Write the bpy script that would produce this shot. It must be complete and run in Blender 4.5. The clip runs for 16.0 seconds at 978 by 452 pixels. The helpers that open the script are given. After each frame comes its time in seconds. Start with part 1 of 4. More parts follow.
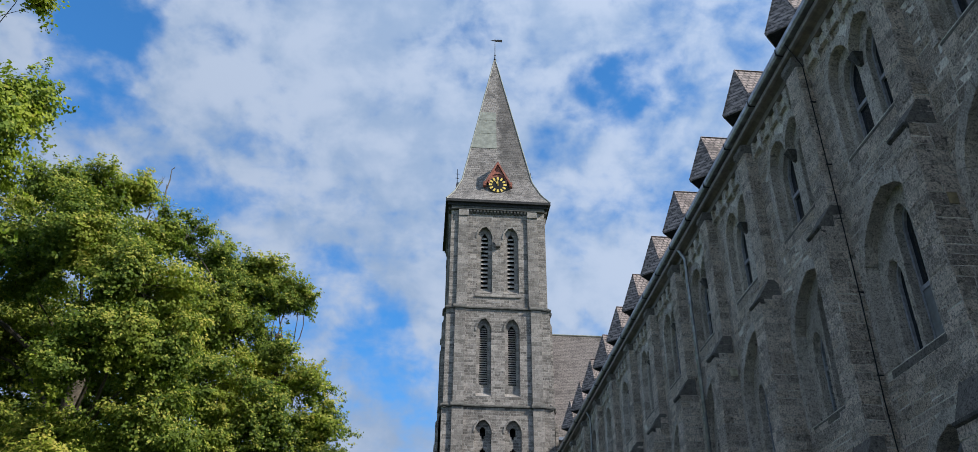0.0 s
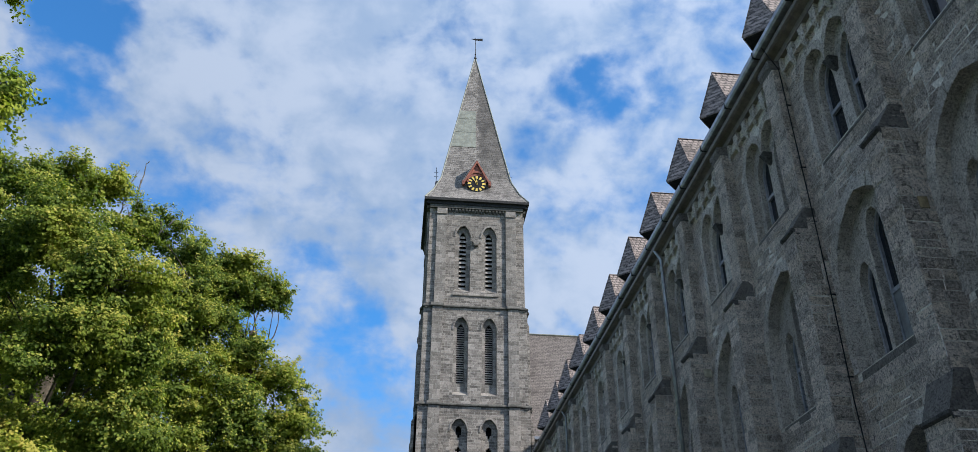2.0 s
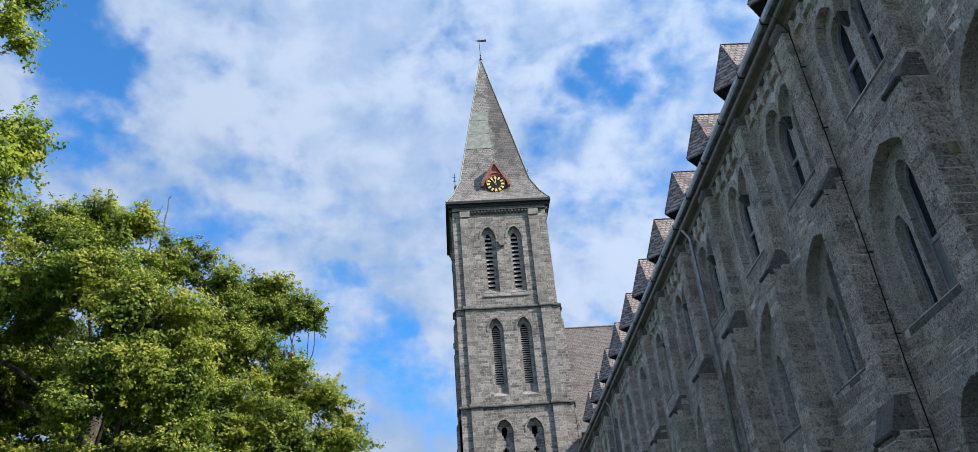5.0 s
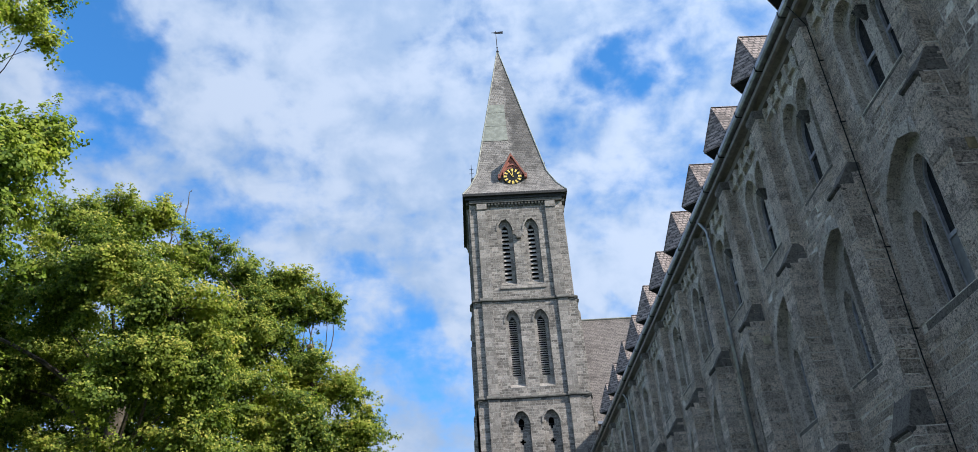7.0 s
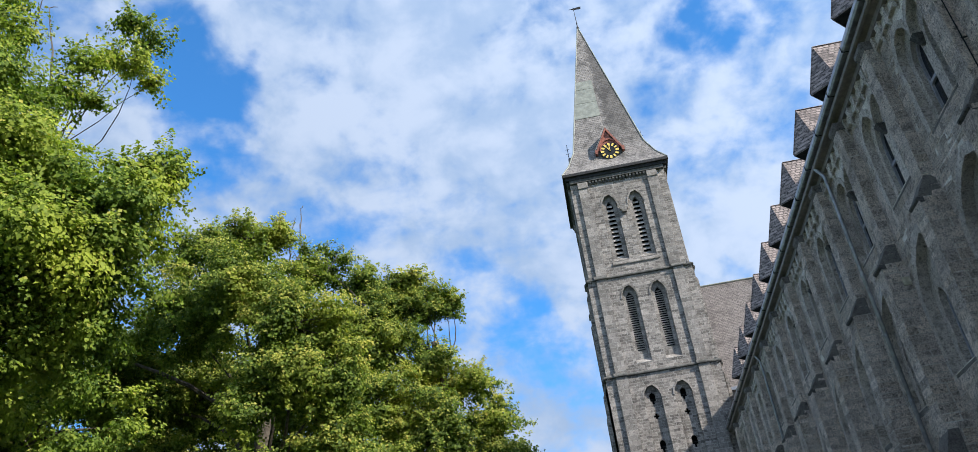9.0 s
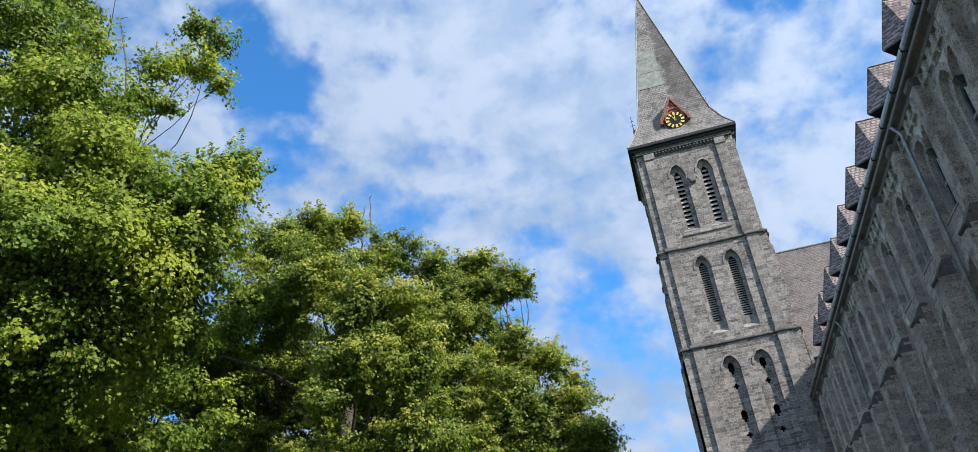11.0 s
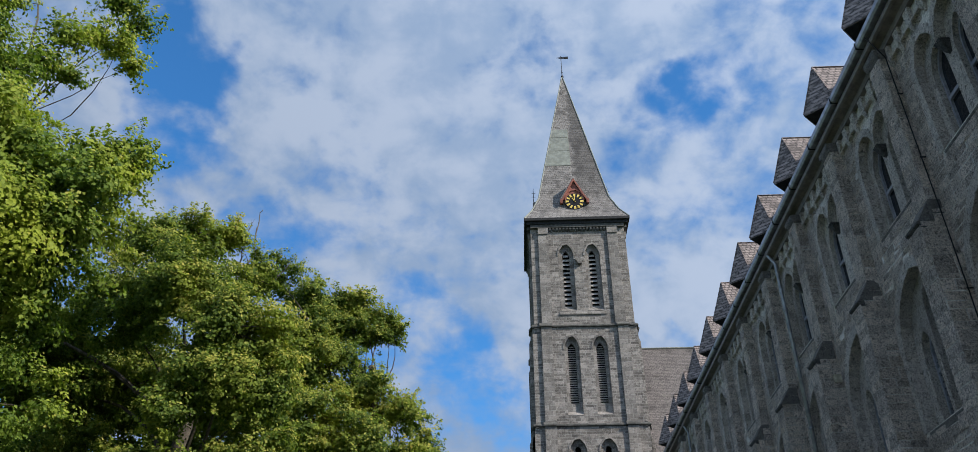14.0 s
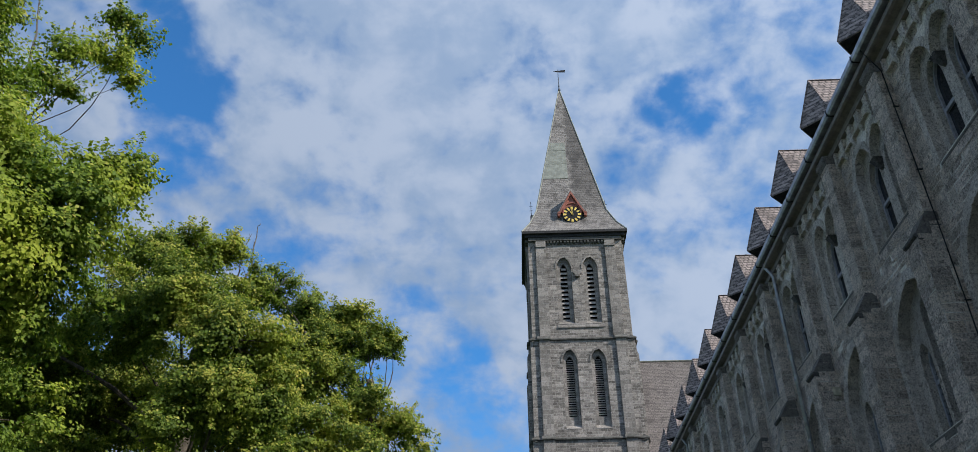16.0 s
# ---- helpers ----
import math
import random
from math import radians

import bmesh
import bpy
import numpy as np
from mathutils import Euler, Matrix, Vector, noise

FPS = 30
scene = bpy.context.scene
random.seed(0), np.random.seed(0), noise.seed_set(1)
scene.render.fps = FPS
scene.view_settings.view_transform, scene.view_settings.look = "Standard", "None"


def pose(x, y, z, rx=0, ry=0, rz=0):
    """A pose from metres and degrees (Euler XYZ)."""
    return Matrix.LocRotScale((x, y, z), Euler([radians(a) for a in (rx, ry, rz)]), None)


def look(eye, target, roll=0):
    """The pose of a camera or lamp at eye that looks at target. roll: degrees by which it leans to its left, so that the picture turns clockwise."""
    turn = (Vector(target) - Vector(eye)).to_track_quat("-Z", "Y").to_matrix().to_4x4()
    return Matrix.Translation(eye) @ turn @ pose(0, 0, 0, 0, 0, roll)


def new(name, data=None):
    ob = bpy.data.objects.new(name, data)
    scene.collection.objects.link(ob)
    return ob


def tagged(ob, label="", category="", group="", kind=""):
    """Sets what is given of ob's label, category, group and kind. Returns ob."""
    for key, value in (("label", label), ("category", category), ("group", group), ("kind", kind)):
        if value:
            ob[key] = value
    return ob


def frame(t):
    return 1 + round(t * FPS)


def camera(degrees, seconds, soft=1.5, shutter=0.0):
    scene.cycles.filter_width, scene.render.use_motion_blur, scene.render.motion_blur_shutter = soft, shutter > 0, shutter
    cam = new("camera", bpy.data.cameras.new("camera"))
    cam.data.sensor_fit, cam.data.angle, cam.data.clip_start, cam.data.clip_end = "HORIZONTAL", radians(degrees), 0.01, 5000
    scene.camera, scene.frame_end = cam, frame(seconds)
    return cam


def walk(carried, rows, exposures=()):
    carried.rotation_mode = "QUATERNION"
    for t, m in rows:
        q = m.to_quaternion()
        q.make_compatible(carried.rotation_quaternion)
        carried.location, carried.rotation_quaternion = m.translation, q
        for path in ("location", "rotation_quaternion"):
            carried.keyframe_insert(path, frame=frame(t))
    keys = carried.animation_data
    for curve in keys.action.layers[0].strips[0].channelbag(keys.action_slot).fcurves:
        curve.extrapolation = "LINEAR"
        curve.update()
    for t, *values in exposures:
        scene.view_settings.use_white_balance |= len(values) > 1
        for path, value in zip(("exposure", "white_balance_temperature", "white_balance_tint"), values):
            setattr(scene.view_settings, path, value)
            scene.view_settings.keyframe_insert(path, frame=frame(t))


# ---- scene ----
cam = camera(61.11, 16.0, soft=0.55)
PATH = [
    (0.0, pose(0.000, -0.000, 1.600, 120.811, -0.361, -4.619)),
    (0.5, pose(0.041, 0.053, 1.590, 120.691, -0.904, -5.040)),
    (1.0, pose(0.081, 0.039, 1.598, 120.476, -0.769, -5.154)),
    (1.5, pose(0.075, 0.013, 1.593, 120.382, -0.498, -5.738)),
    (2.0, pose(0.064, 0.018, 1.605, 120.751, -0.192, -6.197)),
    (2.5, pose(0.066, 0.024, 1.606, 121.029, 0.068, -6.175)),
    (3.0, pose(0.061, 0.065, 1.605, 121.076, 0.475, -6.036)),
    (3.5, pose(0.023, 0.151, 1.591, 120.918, 1.215, -5.614)),
    (4.0, pose(-0.017, 0.174, 1.581, 121.087, 4.297, -2.840)),
    (6.5, pose(0.070, 0.026, 1.549, 120.606, 3.655, -0.794)),
    (7.0, pose(0.014, -0.005, 1.561, 120.472, 3.781, -0.609)),
    (7.5, pose(-0.035, -0.008, 1.568, 120.309, 3.854, -0.507)),
    (8.0, pose(-0.073, -0.002, 1.558, 120.206, 3.913, -0.479)),
    (8.5, pose(-0.119, 0.095, 1.548, 120.224, 4.327, 2.014)),
    (9.0, pose(-0.159, 0.173, 1.565, 120.434, 6.765, 9.405)),
    (9.2, pose(-0.158, 0.172, 1.579, 120.433, 6.884, 10.820)),
    (11.3, pose(-0.090, 0.017, 1.586, 119.201, 6.456, 15.448)),
    (11.5, pose(-0.059, -0.015, 1.593, 118.323, 2.944, 10.297)),
    (12.0, pose(-0.024, -0.071, 1.618, 118.708, 0.353, 2.323)),
    (12.5, pose(-0.037, -0.078, 1.637, 119.454, -1.733, -0.160)),
    (13.0, pose(-0.104, -0.083, 1.651, 121.156, -1.035, 0.339)),
    (13.5, pose(-0.140, -0.077, 1.658, 121.832, 0.299, 2.048)),
    (14.0, pose(-0.142, -0.090, 1.661, 122.123, 0.437, 2.140)),
    (14.5, pose(-0.129, -0.105, 1.647, 122.393, 0.664, 2.241)),
    (15.0, pose(-0.131, -0.109, 1.652, 122.573, 0.757, 2.273)),
    (15.5, pose(-0.147, -0.106, 1.662, 122.808, 0.727, 2.125)),
    (16.0, pose(-0.157, -0.100, 1.657, 123.032, 0.652, 2.068)),
]
EXPOSURES = ((0.0, 0.58), (1.0, 0.94), (2.0, 0.68), (3.5, 0.68), (4.0, 0.74), (6.5, 0.90), (9.0, 0.94), (11.5, 0.84), (12.0, 0.74), (12.5, 0.62), (13.0, 0.50), (16.0, 0.42))
walk(cam, PATH, EXPOSURES)

# ---- world, sun ----
SUN_AZ, SUN_EL = radians(114.0), radians(37.5)      # azimuth clockwise from +y
world = bpy.data.worlds.new("sky")
scene.world = world
world.use_nodes = True


class Nodes:
    """A small writer of node trees."""

    def __init__(self, tree):
        self.t = tree

    def link(self, a, b):
        self.t.links.new(a, b)

    def math(self, op, a, b=None, c=None):
        node = self.t.nodes.new("ShaderNodeMath")
        node.operation = op
        for i, v in enumerate((a, b, c)):
            if v is None:
                continue
            if isinstance(v, (int, float)):
                node.inputs[i].default_value = v
            else:
                self.link(v, node.inputs[i])
        return node.outputs[0]

    def mix(self, fac, a, b, blend="MIX"):
        node = self.t.nodes.new("ShaderNodeMix")
        node.data_type = "RGBA"
        node.blend_type = blend
        for i, v in ((0, fac), (6, a), (7, b)):
            if isinstance(v, (int, float)):
                node.inputs[i].default_value = v
            elif isinstance(v, tuple):
                node.inputs[i].default_value = (*v, 1)
            else:
                self.link(v, node.inputs[i])
        return node.outputs[2]

    def noise(self, vec, scale, detail=4.0, rough=0.55, distortion=0.0, color=False):
        node = self.t.nodes.new("ShaderNodeTexNoise")
        node.inputs["Scale"].default_value = scale
        node.inputs["Detail"].default_value = detail
        node.inputs["Roughness"].default_value = rough
        node.inputs["Distortion"].default_value = distortion
        if vec is not None:
            self.link(vec, node.inputs["Vector"])
        return node.outputs["Color" if color else "Fac"]

    def ramp(self, fac, lo, hi, a=0.0, b=1.0, smooth=True):
        node = self.t.nodes.new("ShaderNodeMapRange")
        node.interpolation_type = "SMOOTHSTEP" if smooth else "LINEAR"
        self.link(fac, node.inputs[0])
        for i, v in enumerate((lo, hi, a, b)):
            node.inputs[i + 1].default_value = v
        return node.outputs[0]


def vec_op(w, op, a, b=None, s=None):
    node = w.t.nodes.new("ShaderNodeVectorMath")
    node.operation = op
    for i, v in ((0, a), (1, b)):
        if v is None:
            continue
        if isinstance(v, tuple):
            node.inputs[i].default_value = v
        else:
            w.link(v, node.inputs[i])
    if s is not None:
        if isinstance(s, (int, float)):
            node.inputs["Scale"].default_value = s
        else:
            w.link(s, node.inputs["Scale"])
    return node.outputs["Value" if op in ("DOT_PRODUCT", "LENGTH") else "Vector"]


def build_sky():
    w = Nodes(world.node_tree)
    back = world.node_tree.nodes["Background"]
    sky = world.node_tree.nodes.new("ShaderNodeTexSky")
    sky.sky_type = "NISHITA"
    sky.sun_disc = False
    sky.sun_elevation, sky.sun_rotation = SUN_EL, SUN_AZ
    sky.ozone_density = 3.0
    d = world.node_tree.nodes.new("ShaderNodeTexCoord").outputs["Generated"]
    sep = world.node_tree.nodes.new("ShaderNodeSeparateXYZ")
    w.link(d, sep.inputs[0])
    # soft puffs of cloud at three sizes, torn by openings
    warp = vec_op(w, "SUBTRACT", w.noise(d, 9.0, 4.0, 0.55, color=True), (0.5, 0.5, 0.5))
    bent = vec_op(w, "NORMALIZE", vec_op(w, "ADD", d, vec_op(w, "SCALE", warp, s=0.20)))
    way_up = vec_op(w, "MULTIPLY", d, (1.0, 1.0, 1.35))
    broad = w.noise(way_up, 5.5, 4.0, 0.5, 0.2)
    puff = w.noise(vec_op(w, "ADD", way_up, (3.1, 7.7, 0.0)), 15.0, 5.0, 0.52, 0.25)
    fine = w.noise(way_up, 42.0, 5.0, 0.55, 0.2)
    cover = w.math("ADD", w.math("ADD", w.math("MULTIPLY", broad, 0.65), w.math("MULTIPLY", puff, 0.85)), w.math("MULTIPLY", fine, 0.36))
    for az, el, size, depth in SKY_GAPS:
        a, e = radians(az), radians(el)
        way = (math.sin(a) * math.cos(e), math.cos(a) * math.cos(e), math.sin(e))
        near = vec_op(w, "DOT_PRODUCT", bent, way)
        spot = w.ramp(near, math.cos(radians(size)), math.cos(radians(size * 0.05)))
        cover = w.math("SUBTRACT", cover, w.math("MULTIPLY", spot, depth))
    veil = w.ramp(cover, 0.53, 1.04, 0.0, 1.0)
    tone = w.noise(vec_op(w, "ADD", way_up, (1.7, 0.4, 2.2)), 9.0, 5.0, 0.55, 0.2)
    lit = w.ramp(w.math("ADD", w.math("MULTIPLY", tone, 0.6), w.math("MULTIPLY", puff, 0.5)), 0.44, 0.66)
    cloud = w.mix(lit, CLOUD_DIM, CLOUD_LIT)
    # clouds are brighter towards the sun
    sunward = (math.sin(SUN_AZ) * math.cos(SUN_EL), math.cos(SUN_AZ) * math.cos(SUN_EL), math.sin(SUN_EL))
    glow = w.math("ADD", w.math("MULTIPLY", vec_op(w, "DOT_PRODUCT", d, sunward), 0.36), 0.90)
    cloud = vec_op(w, "SCALE", cloud, s=glow)
    blue = w.mix(1.0, sky.outputs[0], SKY_TINT, "MULTIPLY")
    w.link(w.mix(veil, blue, cloud), back.inputs[0])
    back.inputs[1].default_value = 0.1


# openings in the cloud: azimuth, elevation, radius and depth (degrees, share)
SKY_GAPS = (
    (-29.8, 42.0, 4.5, 0.27), (-27.0, 40.5, 3.6, 0.22), (-28.8, 36.6, 3.6, 0.23), (-25.2, 35.0, 3.0, 0.18), (-30.2, 33.6, 3.2, 0.16),
    (-18.8, 30.2, 3.2, 0.18), (-14.7, 29.8, 2.6, 0.12), (-6.8, 27.4, 3.4, 0.22), (-9.6, 23.0, 3.8, 0.22), (-4.0, 21.8, 3.6, 0.18), (-3.8, 24.8, 2.4, 0.14),
    (13.6, 39.2, 3.2, 0.22), (16.2, 39.4, 2.8, 0.18), (10.6, 37.2, 2.6, 0.12), (20.6, 36.8, 2.4, 0.10), (-41.0, 41.0, 6.0, 0.10), (-1.6, 40.8, 2.2, 0.07),
    (14.0, 26.0, 5.0, -0.24), (-10.0, 45.0, 9.0, -0.18), (2.0, 34.0, 8.0, -0.05),
)
CLOUD_DIM, CLOUD_LIT = (2.4, 3.3, 4.85), (3.55, 4.28, 5.6)
SKY_TINT = (0.47, 1.14, 1.60)
build_sky()

lamp = bpy.data.lights.new("sun", "SUN")
lamp.energy, lamp.angle, lamp.color = 4.5, radians(0.6), (1.0, 0.95, 0.87)
sun = new("sun", lamp)
sun.matrix_world = look((40 * math.sin(SUN_AZ) * math.cos(SUN_EL), 40 * math.cos(SUN_AZ) * math.cos(SUN_EL), 40 * math.sin(SUN_EL)), (0, 0, 0))

# ---- materials ----
def material(name, rough=0.85, metal=0.0):
    m = bpy.data.materials.new(name)
    m.use_nodes = True
    w = Nodes(m.node_tree)
    p = m.node_tree.nodes["Principled BSDF"]
    p.inputs["Roughness"].default_value, p.inputs["Metallic"].default_value = rough, metal
    p.inputs["Specular IOR Level"].default_value = 0.3
    return m, w, p


def position(w):
    return w.t.nodes.new("ShaderNodeNewGeometry").outputs["Position"]


def island(w):
    return w.t.nodes.new("ShaderNodeNewGeometry").outputs["Random Per Island"]


def bump(w, p, height, strength, distance):
    b = w.t.nodes.new("ShaderNodeBump")
    b.inputs["Strength"].default_value, b.inputs["Distance"].default_value = strength, distance
    w.link(height, b.inputs["Height"])
    w.link(b.outputs[0], p.inputs["Normal"])


def rock(name, dark, light, warm, per_object=False, rough=0.9, relief=0.05):
    """Hammered grey limestone: each block of its own tone, stains, grain and rough face."""
    m, w, p = material(name, rough)
    pos = position(w)
    rand = w.t.nodes.new("ShaderNodeObjectInfo").outputs["Random"] if per_object else island(w)
    grain = w.noise(pos, 26.0, 8.0, 0.78)
    pits = w.noise(pos, 11.0, 6.0, 0.7, 0.3)
    broad = w.noise(pos, 0.55, 5.0, 0.6)
    patch = w.noise(pos, 4.6, 7.0, 0.66)
    col = w.mix(rand, dark, light)
    col = w.mix(w.ramp(w.math("FRACT", w.math("MULTIPLY", rand, 7.31)), 0.72, 1.0, 0.0, 0.8), col, warm)
    col = w.mix(w.ramp(grain, 0.46, 0.62, 0.0, 0.5), col, tuple(c * 1.4 for c in light))
    col = w.mix(w.ramp(grain, 0.50, 0.38, 0.0, 0.75), col, tuple(c * 0.35 for c in dark))
    col = w.mix(w.ramp(pits, 0.46, 0.34, 0.0, 0.85), col, tuple(c * 0.25 for c in dark))
    col = w.mix(w.ramp(patch, 0.50, 0.66, 0.0, 0.55), col, tuple(c * 0.5 for c in dark))
    col = w.mix(w.ramp(broad, 0.5, 0.72, 0.0, 0.45), col, tuple(c * 0.55 for c in dark))
    lichen = w.ramp(w.noise(pos, 7.0, 4.0, 0.7, 0.6), 0.66, 0.74, 0.0, 0.35)
    col = w.mix(lichen, col, (0.34, 0.34, 0.31))
    w.link(col, p.inputs["Base Color"])
    bump(w, p, w.math("ADD", w.math("MULTIPLY", patch, 1.0), w.math("ADD", w.math("MULTIPLY", grain, 0.8), pits)), 1.0, relief * 1.8)
    return m


def coursed(name, dark, light, joint, wide, high, relief=0.02):
    """Coursed masonry seen from far off, as colour and relief."""
    m, w, p = material(name, 0.9)
    pos = position(w)
    sep = w.t.nodes.new("ShaderNodeSeparateXYZ")
    w.link(pos, sep.inputs[0])
    comb = w.t.nodes.new("ShaderNodeCombineXYZ")
    w.link(w.math("ADD", sep.outputs[0], sep.outputs[1]), comb.inputs[0])
    w.link(sep.outputs[2], comb.inputs[1])
    wob = vec_op(w, "SCALE", vec_op(w, "SUBTRACT", w.noise(pos, 1.6, 3.0, 0.5, color=True), (0.5, 0.5, 0.5)), s=0.10)
    vec = vec_op(w, "ADD", comb.outputs[0], wob)
    b = w.t.nodes.new("ShaderNodeTexBrick")
    w.link(vec, b.inputs["Vector"])
    b.inputs["Color1"].default_value, b.inputs["Color2"].default_value, b.inputs["Mortar"].default_value = (*dark, 1), (*light, 1), (*joint, 1)
    b.inputs["Scale"].default_value, b.inputs["Mortar Size"].default_value = 1.0, 0.012
    b.inputs["Brick Width"].default_value, b.inputs["Row Height"].default_value = wide, high
    b.offset, b.squash, b.squash_frequency = 0.42, 1.4, 3
    b2 = w.t.nodes.new("ShaderNodeTexBrick")
    w.link(vec_op(w, "ADD", vec, (3.37, high * 0.0, 0)), b2.inputs["Vector"])
    b2.inputs["Color1"].default_value, b2.inputs["Color2"].default_value, b2.inputs["Mortar"].default_value = (0.7, 0.7, 0.7, 1), (1.3, 1.29, 1.27, 1), (1, 1, 1, 1)
    b2.inputs["Scale"].default_value, b2.inputs["Mortar Size"].default_value = 1.0, 0.006
    b2.inputs["Brick Width"].default_value, b2.inputs["Row Height"].default_value = wide * 1.37, high
    b2.offset = 0.3
    grain = w.noise(pos, 6.5, 9.0, 0.75)
    broad = w.noise(pos, 0.5, 6.0, 0.62)
    streak_v = vec_op(w, "MULTIPLY", pos, (1.6, 1.6, 0.16))
    streak = w.noise(streak_v, 1.0, 5.0, 0.6)
    col = w.mix(0.8, b.outputs["Color"], b2.outputs["Color"], "MULTIPLY")
    col = w.mix(w.ramp(grain, 0.52, 0.68, 0.0, 0.6), col, tuple(c * 1.5 for c in light))
    col = w.mix(w.ramp(grain, 0.50, 0.34, 0.0, 0.65), col, tuple(c * 0.4 for c in dark))
    col = w.mix(w.ramp(broad, 0.48, 0.75, 0.0, 0.5), col, tuple(c * 0.5 for c in dark))
    col = w.mix(w.ramp(streak, 0.55, 0.78, 0.0, 0.6), col, tuple(c * 0.45 for c in dark))
    w.link(col, p.inputs["Base Color"])
    h = w.math("ADD", w.math("MULTIPLY", b.outputs["Fac"], -0.8), w.math("MULTIPLY", grain, 0.7))
    bump(w, p, h, 0.9, relief)
    return m


def slates(name, dark, light, wide, high, axis, slope, dark_x=None, gap=0.08):
    """Slate courses. axis: how x and y run along a course; slope: height of a course, up."""
    m, w, p = material(name, 0.6)
    pos = position(w)
    sep = w.t.nodes.new("ShaderNodeSeparateXYZ")
    w.link(pos, sep.inputs[0])
    comb = w.t.nodes.new("ShaderNodeCombineXYZ")
    w.link(w.math("ADD", w.math("MULTIPLY", sep.outputs[0], axis[0]), w.math("MULTIPLY", sep.outputs[1], axis[1])), comb.inputs[0])
    w.link(w.math("MULTIPLY", sep.outputs[2], slope), comb.inputs[1])
    b = w.t.nodes.new("ShaderNodeTexBrick")
    w.link(comb.outputs[0], b.inputs["Vector"])
    b.inputs["Color1"].default_value, b.inputs["Color2"].default_value = (*dark, 1), (*light, 1)
    b.inputs["Mortar"].default_value = (*(c * 0.25 for c in dark), 1)
    b.inputs["Scale"].default_value, b.inputs["Mortar Size"].default_value = 1.0, high * gap
    b.inputs["Brick Width"].default_value, b.inputs["Row Height"].default_value = wide, high
    grain = w.noise(pos, 11.0, 6.0, 0.65)
    broad = w.noise(pos, 0.9, 6.0, 0.65, 0.4)
    col = w.mix(w.ramp(grain, 0.35, 0.72, 0.0, 0.55), b.outputs["Color"], tuple(c * 1.7 for c in light))
    col = w.mix(w.ramp(broad, 0.5, 0.68, 0.0, 0.7), col, tuple(c * 0.5 for c in dark))
    col = w.mix(w.ramp(w.noise(pos, 2.7, 5.0, 0.7), 0.58, 0.72, 0.0, 0.4), col, (0.22, 0.22, 0.17))
    if dark_x is not None:
        # slates past this x are darker, with a ragged edge, most of all high up
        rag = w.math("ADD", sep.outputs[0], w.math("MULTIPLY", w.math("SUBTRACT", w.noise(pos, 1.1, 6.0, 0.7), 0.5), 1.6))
        rough_edge = w.ramp(rag, dark_x - 0.05, dark_x + 0.25, 0.0, 0.55)
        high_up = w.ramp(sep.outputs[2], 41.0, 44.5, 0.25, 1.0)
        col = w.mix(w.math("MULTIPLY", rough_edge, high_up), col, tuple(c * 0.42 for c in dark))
    w.link(col, p.inputs["Base Color"])
    saw = w.math("FRACT", w.math("DIVIDE", w.math("MULTIPLY", sep.outputs[2], slope), high))
    bump(w, p, w.math("ADD", w.math("MULTIPLY", saw, -0.6), w.math("MULTIPLY", grain, 0.3)), 0.8, 0.03)
    return m


def plain(name, col, rough=0.6, metal=0.0, vary=0.35, scale=6.0, relief=0.004):
    m, w, p = material(name, rough, metal)
    pos = position(w)
    f = w.noise(pos, scale, 6.0, 0.62)
    g = w.noise(pos, scale * 0.15, 4.0, 0.6)
    c = w.mix(w.ramp(f, 0.35, 0.7, 0.0, 1.0), tuple(v * (1 - vary) for v in col), tuple(v * (1 + vary) for v in col))
    c = w.mix(w.ramp(g, 0.45, 0.75, 0.0, 0.5), c, tuple(v * 0.55 for v in col))
    w.link(c, p.inputs["Base Color"])
    bump(w, p, f, 0.6, relief)
    return m


def leaf_material(name, shade, light, tip):
    m, w, p = material(name, 0.62)
    p.inputs["Specular IOR Level"].default_value = 0.15
    pos = position(w)
    rand = island(w)
    col = w.mix(w.ramp(rand, 0.0, 1.0, 0.0, 1.0, False), shade, light)
    col = w.mix(w.ramp(w.noise(pos, 0.55, 4.0, 0.6), 0.45, 0.68, 0.0, 0.85), col, tip)
    col = w.mix(w.ramp(w.math("FRACT", w.math("MULTIPLY", rand, 13.7)), 0.9, 1.0, 0.0, 0.5), col, tuple(c * 1.25 for c in tip))
    w.link(col, p.inputs["Base Color"])
    t = w.t.nodes.new("ShaderNodeBsdfTranslucent")
    w.link(w.mix(1.0, col, (1.15, 1.35, 0.75), "MULTIPLY"), t.inputs[0])
    mx = w.t.nodes.new("ShaderNodeMixShader")
    mx.inputs[0].default_value = 0.38
    w.link(p.outputs[0], mx.inputs[1])
    w.link(t.outputs[0], mx.inputs[2])
    w.link(mx.outputs[0], w.t.nodes["Material Output"].inputs[0])
    return m


def glass_material():
    m, w, p = material("window_glass", 0.06)
    pos = position(w)
    p.inputs["Base Color"].default_value = (0.012, 0.015, 0.02, 1)
    p.inputs["Specular IOR Level"].default_value = 0.6
    bump(w, p, w.noise(pos, 2.5, 2.0, 0.5), 0.25, 0.02)
    return m


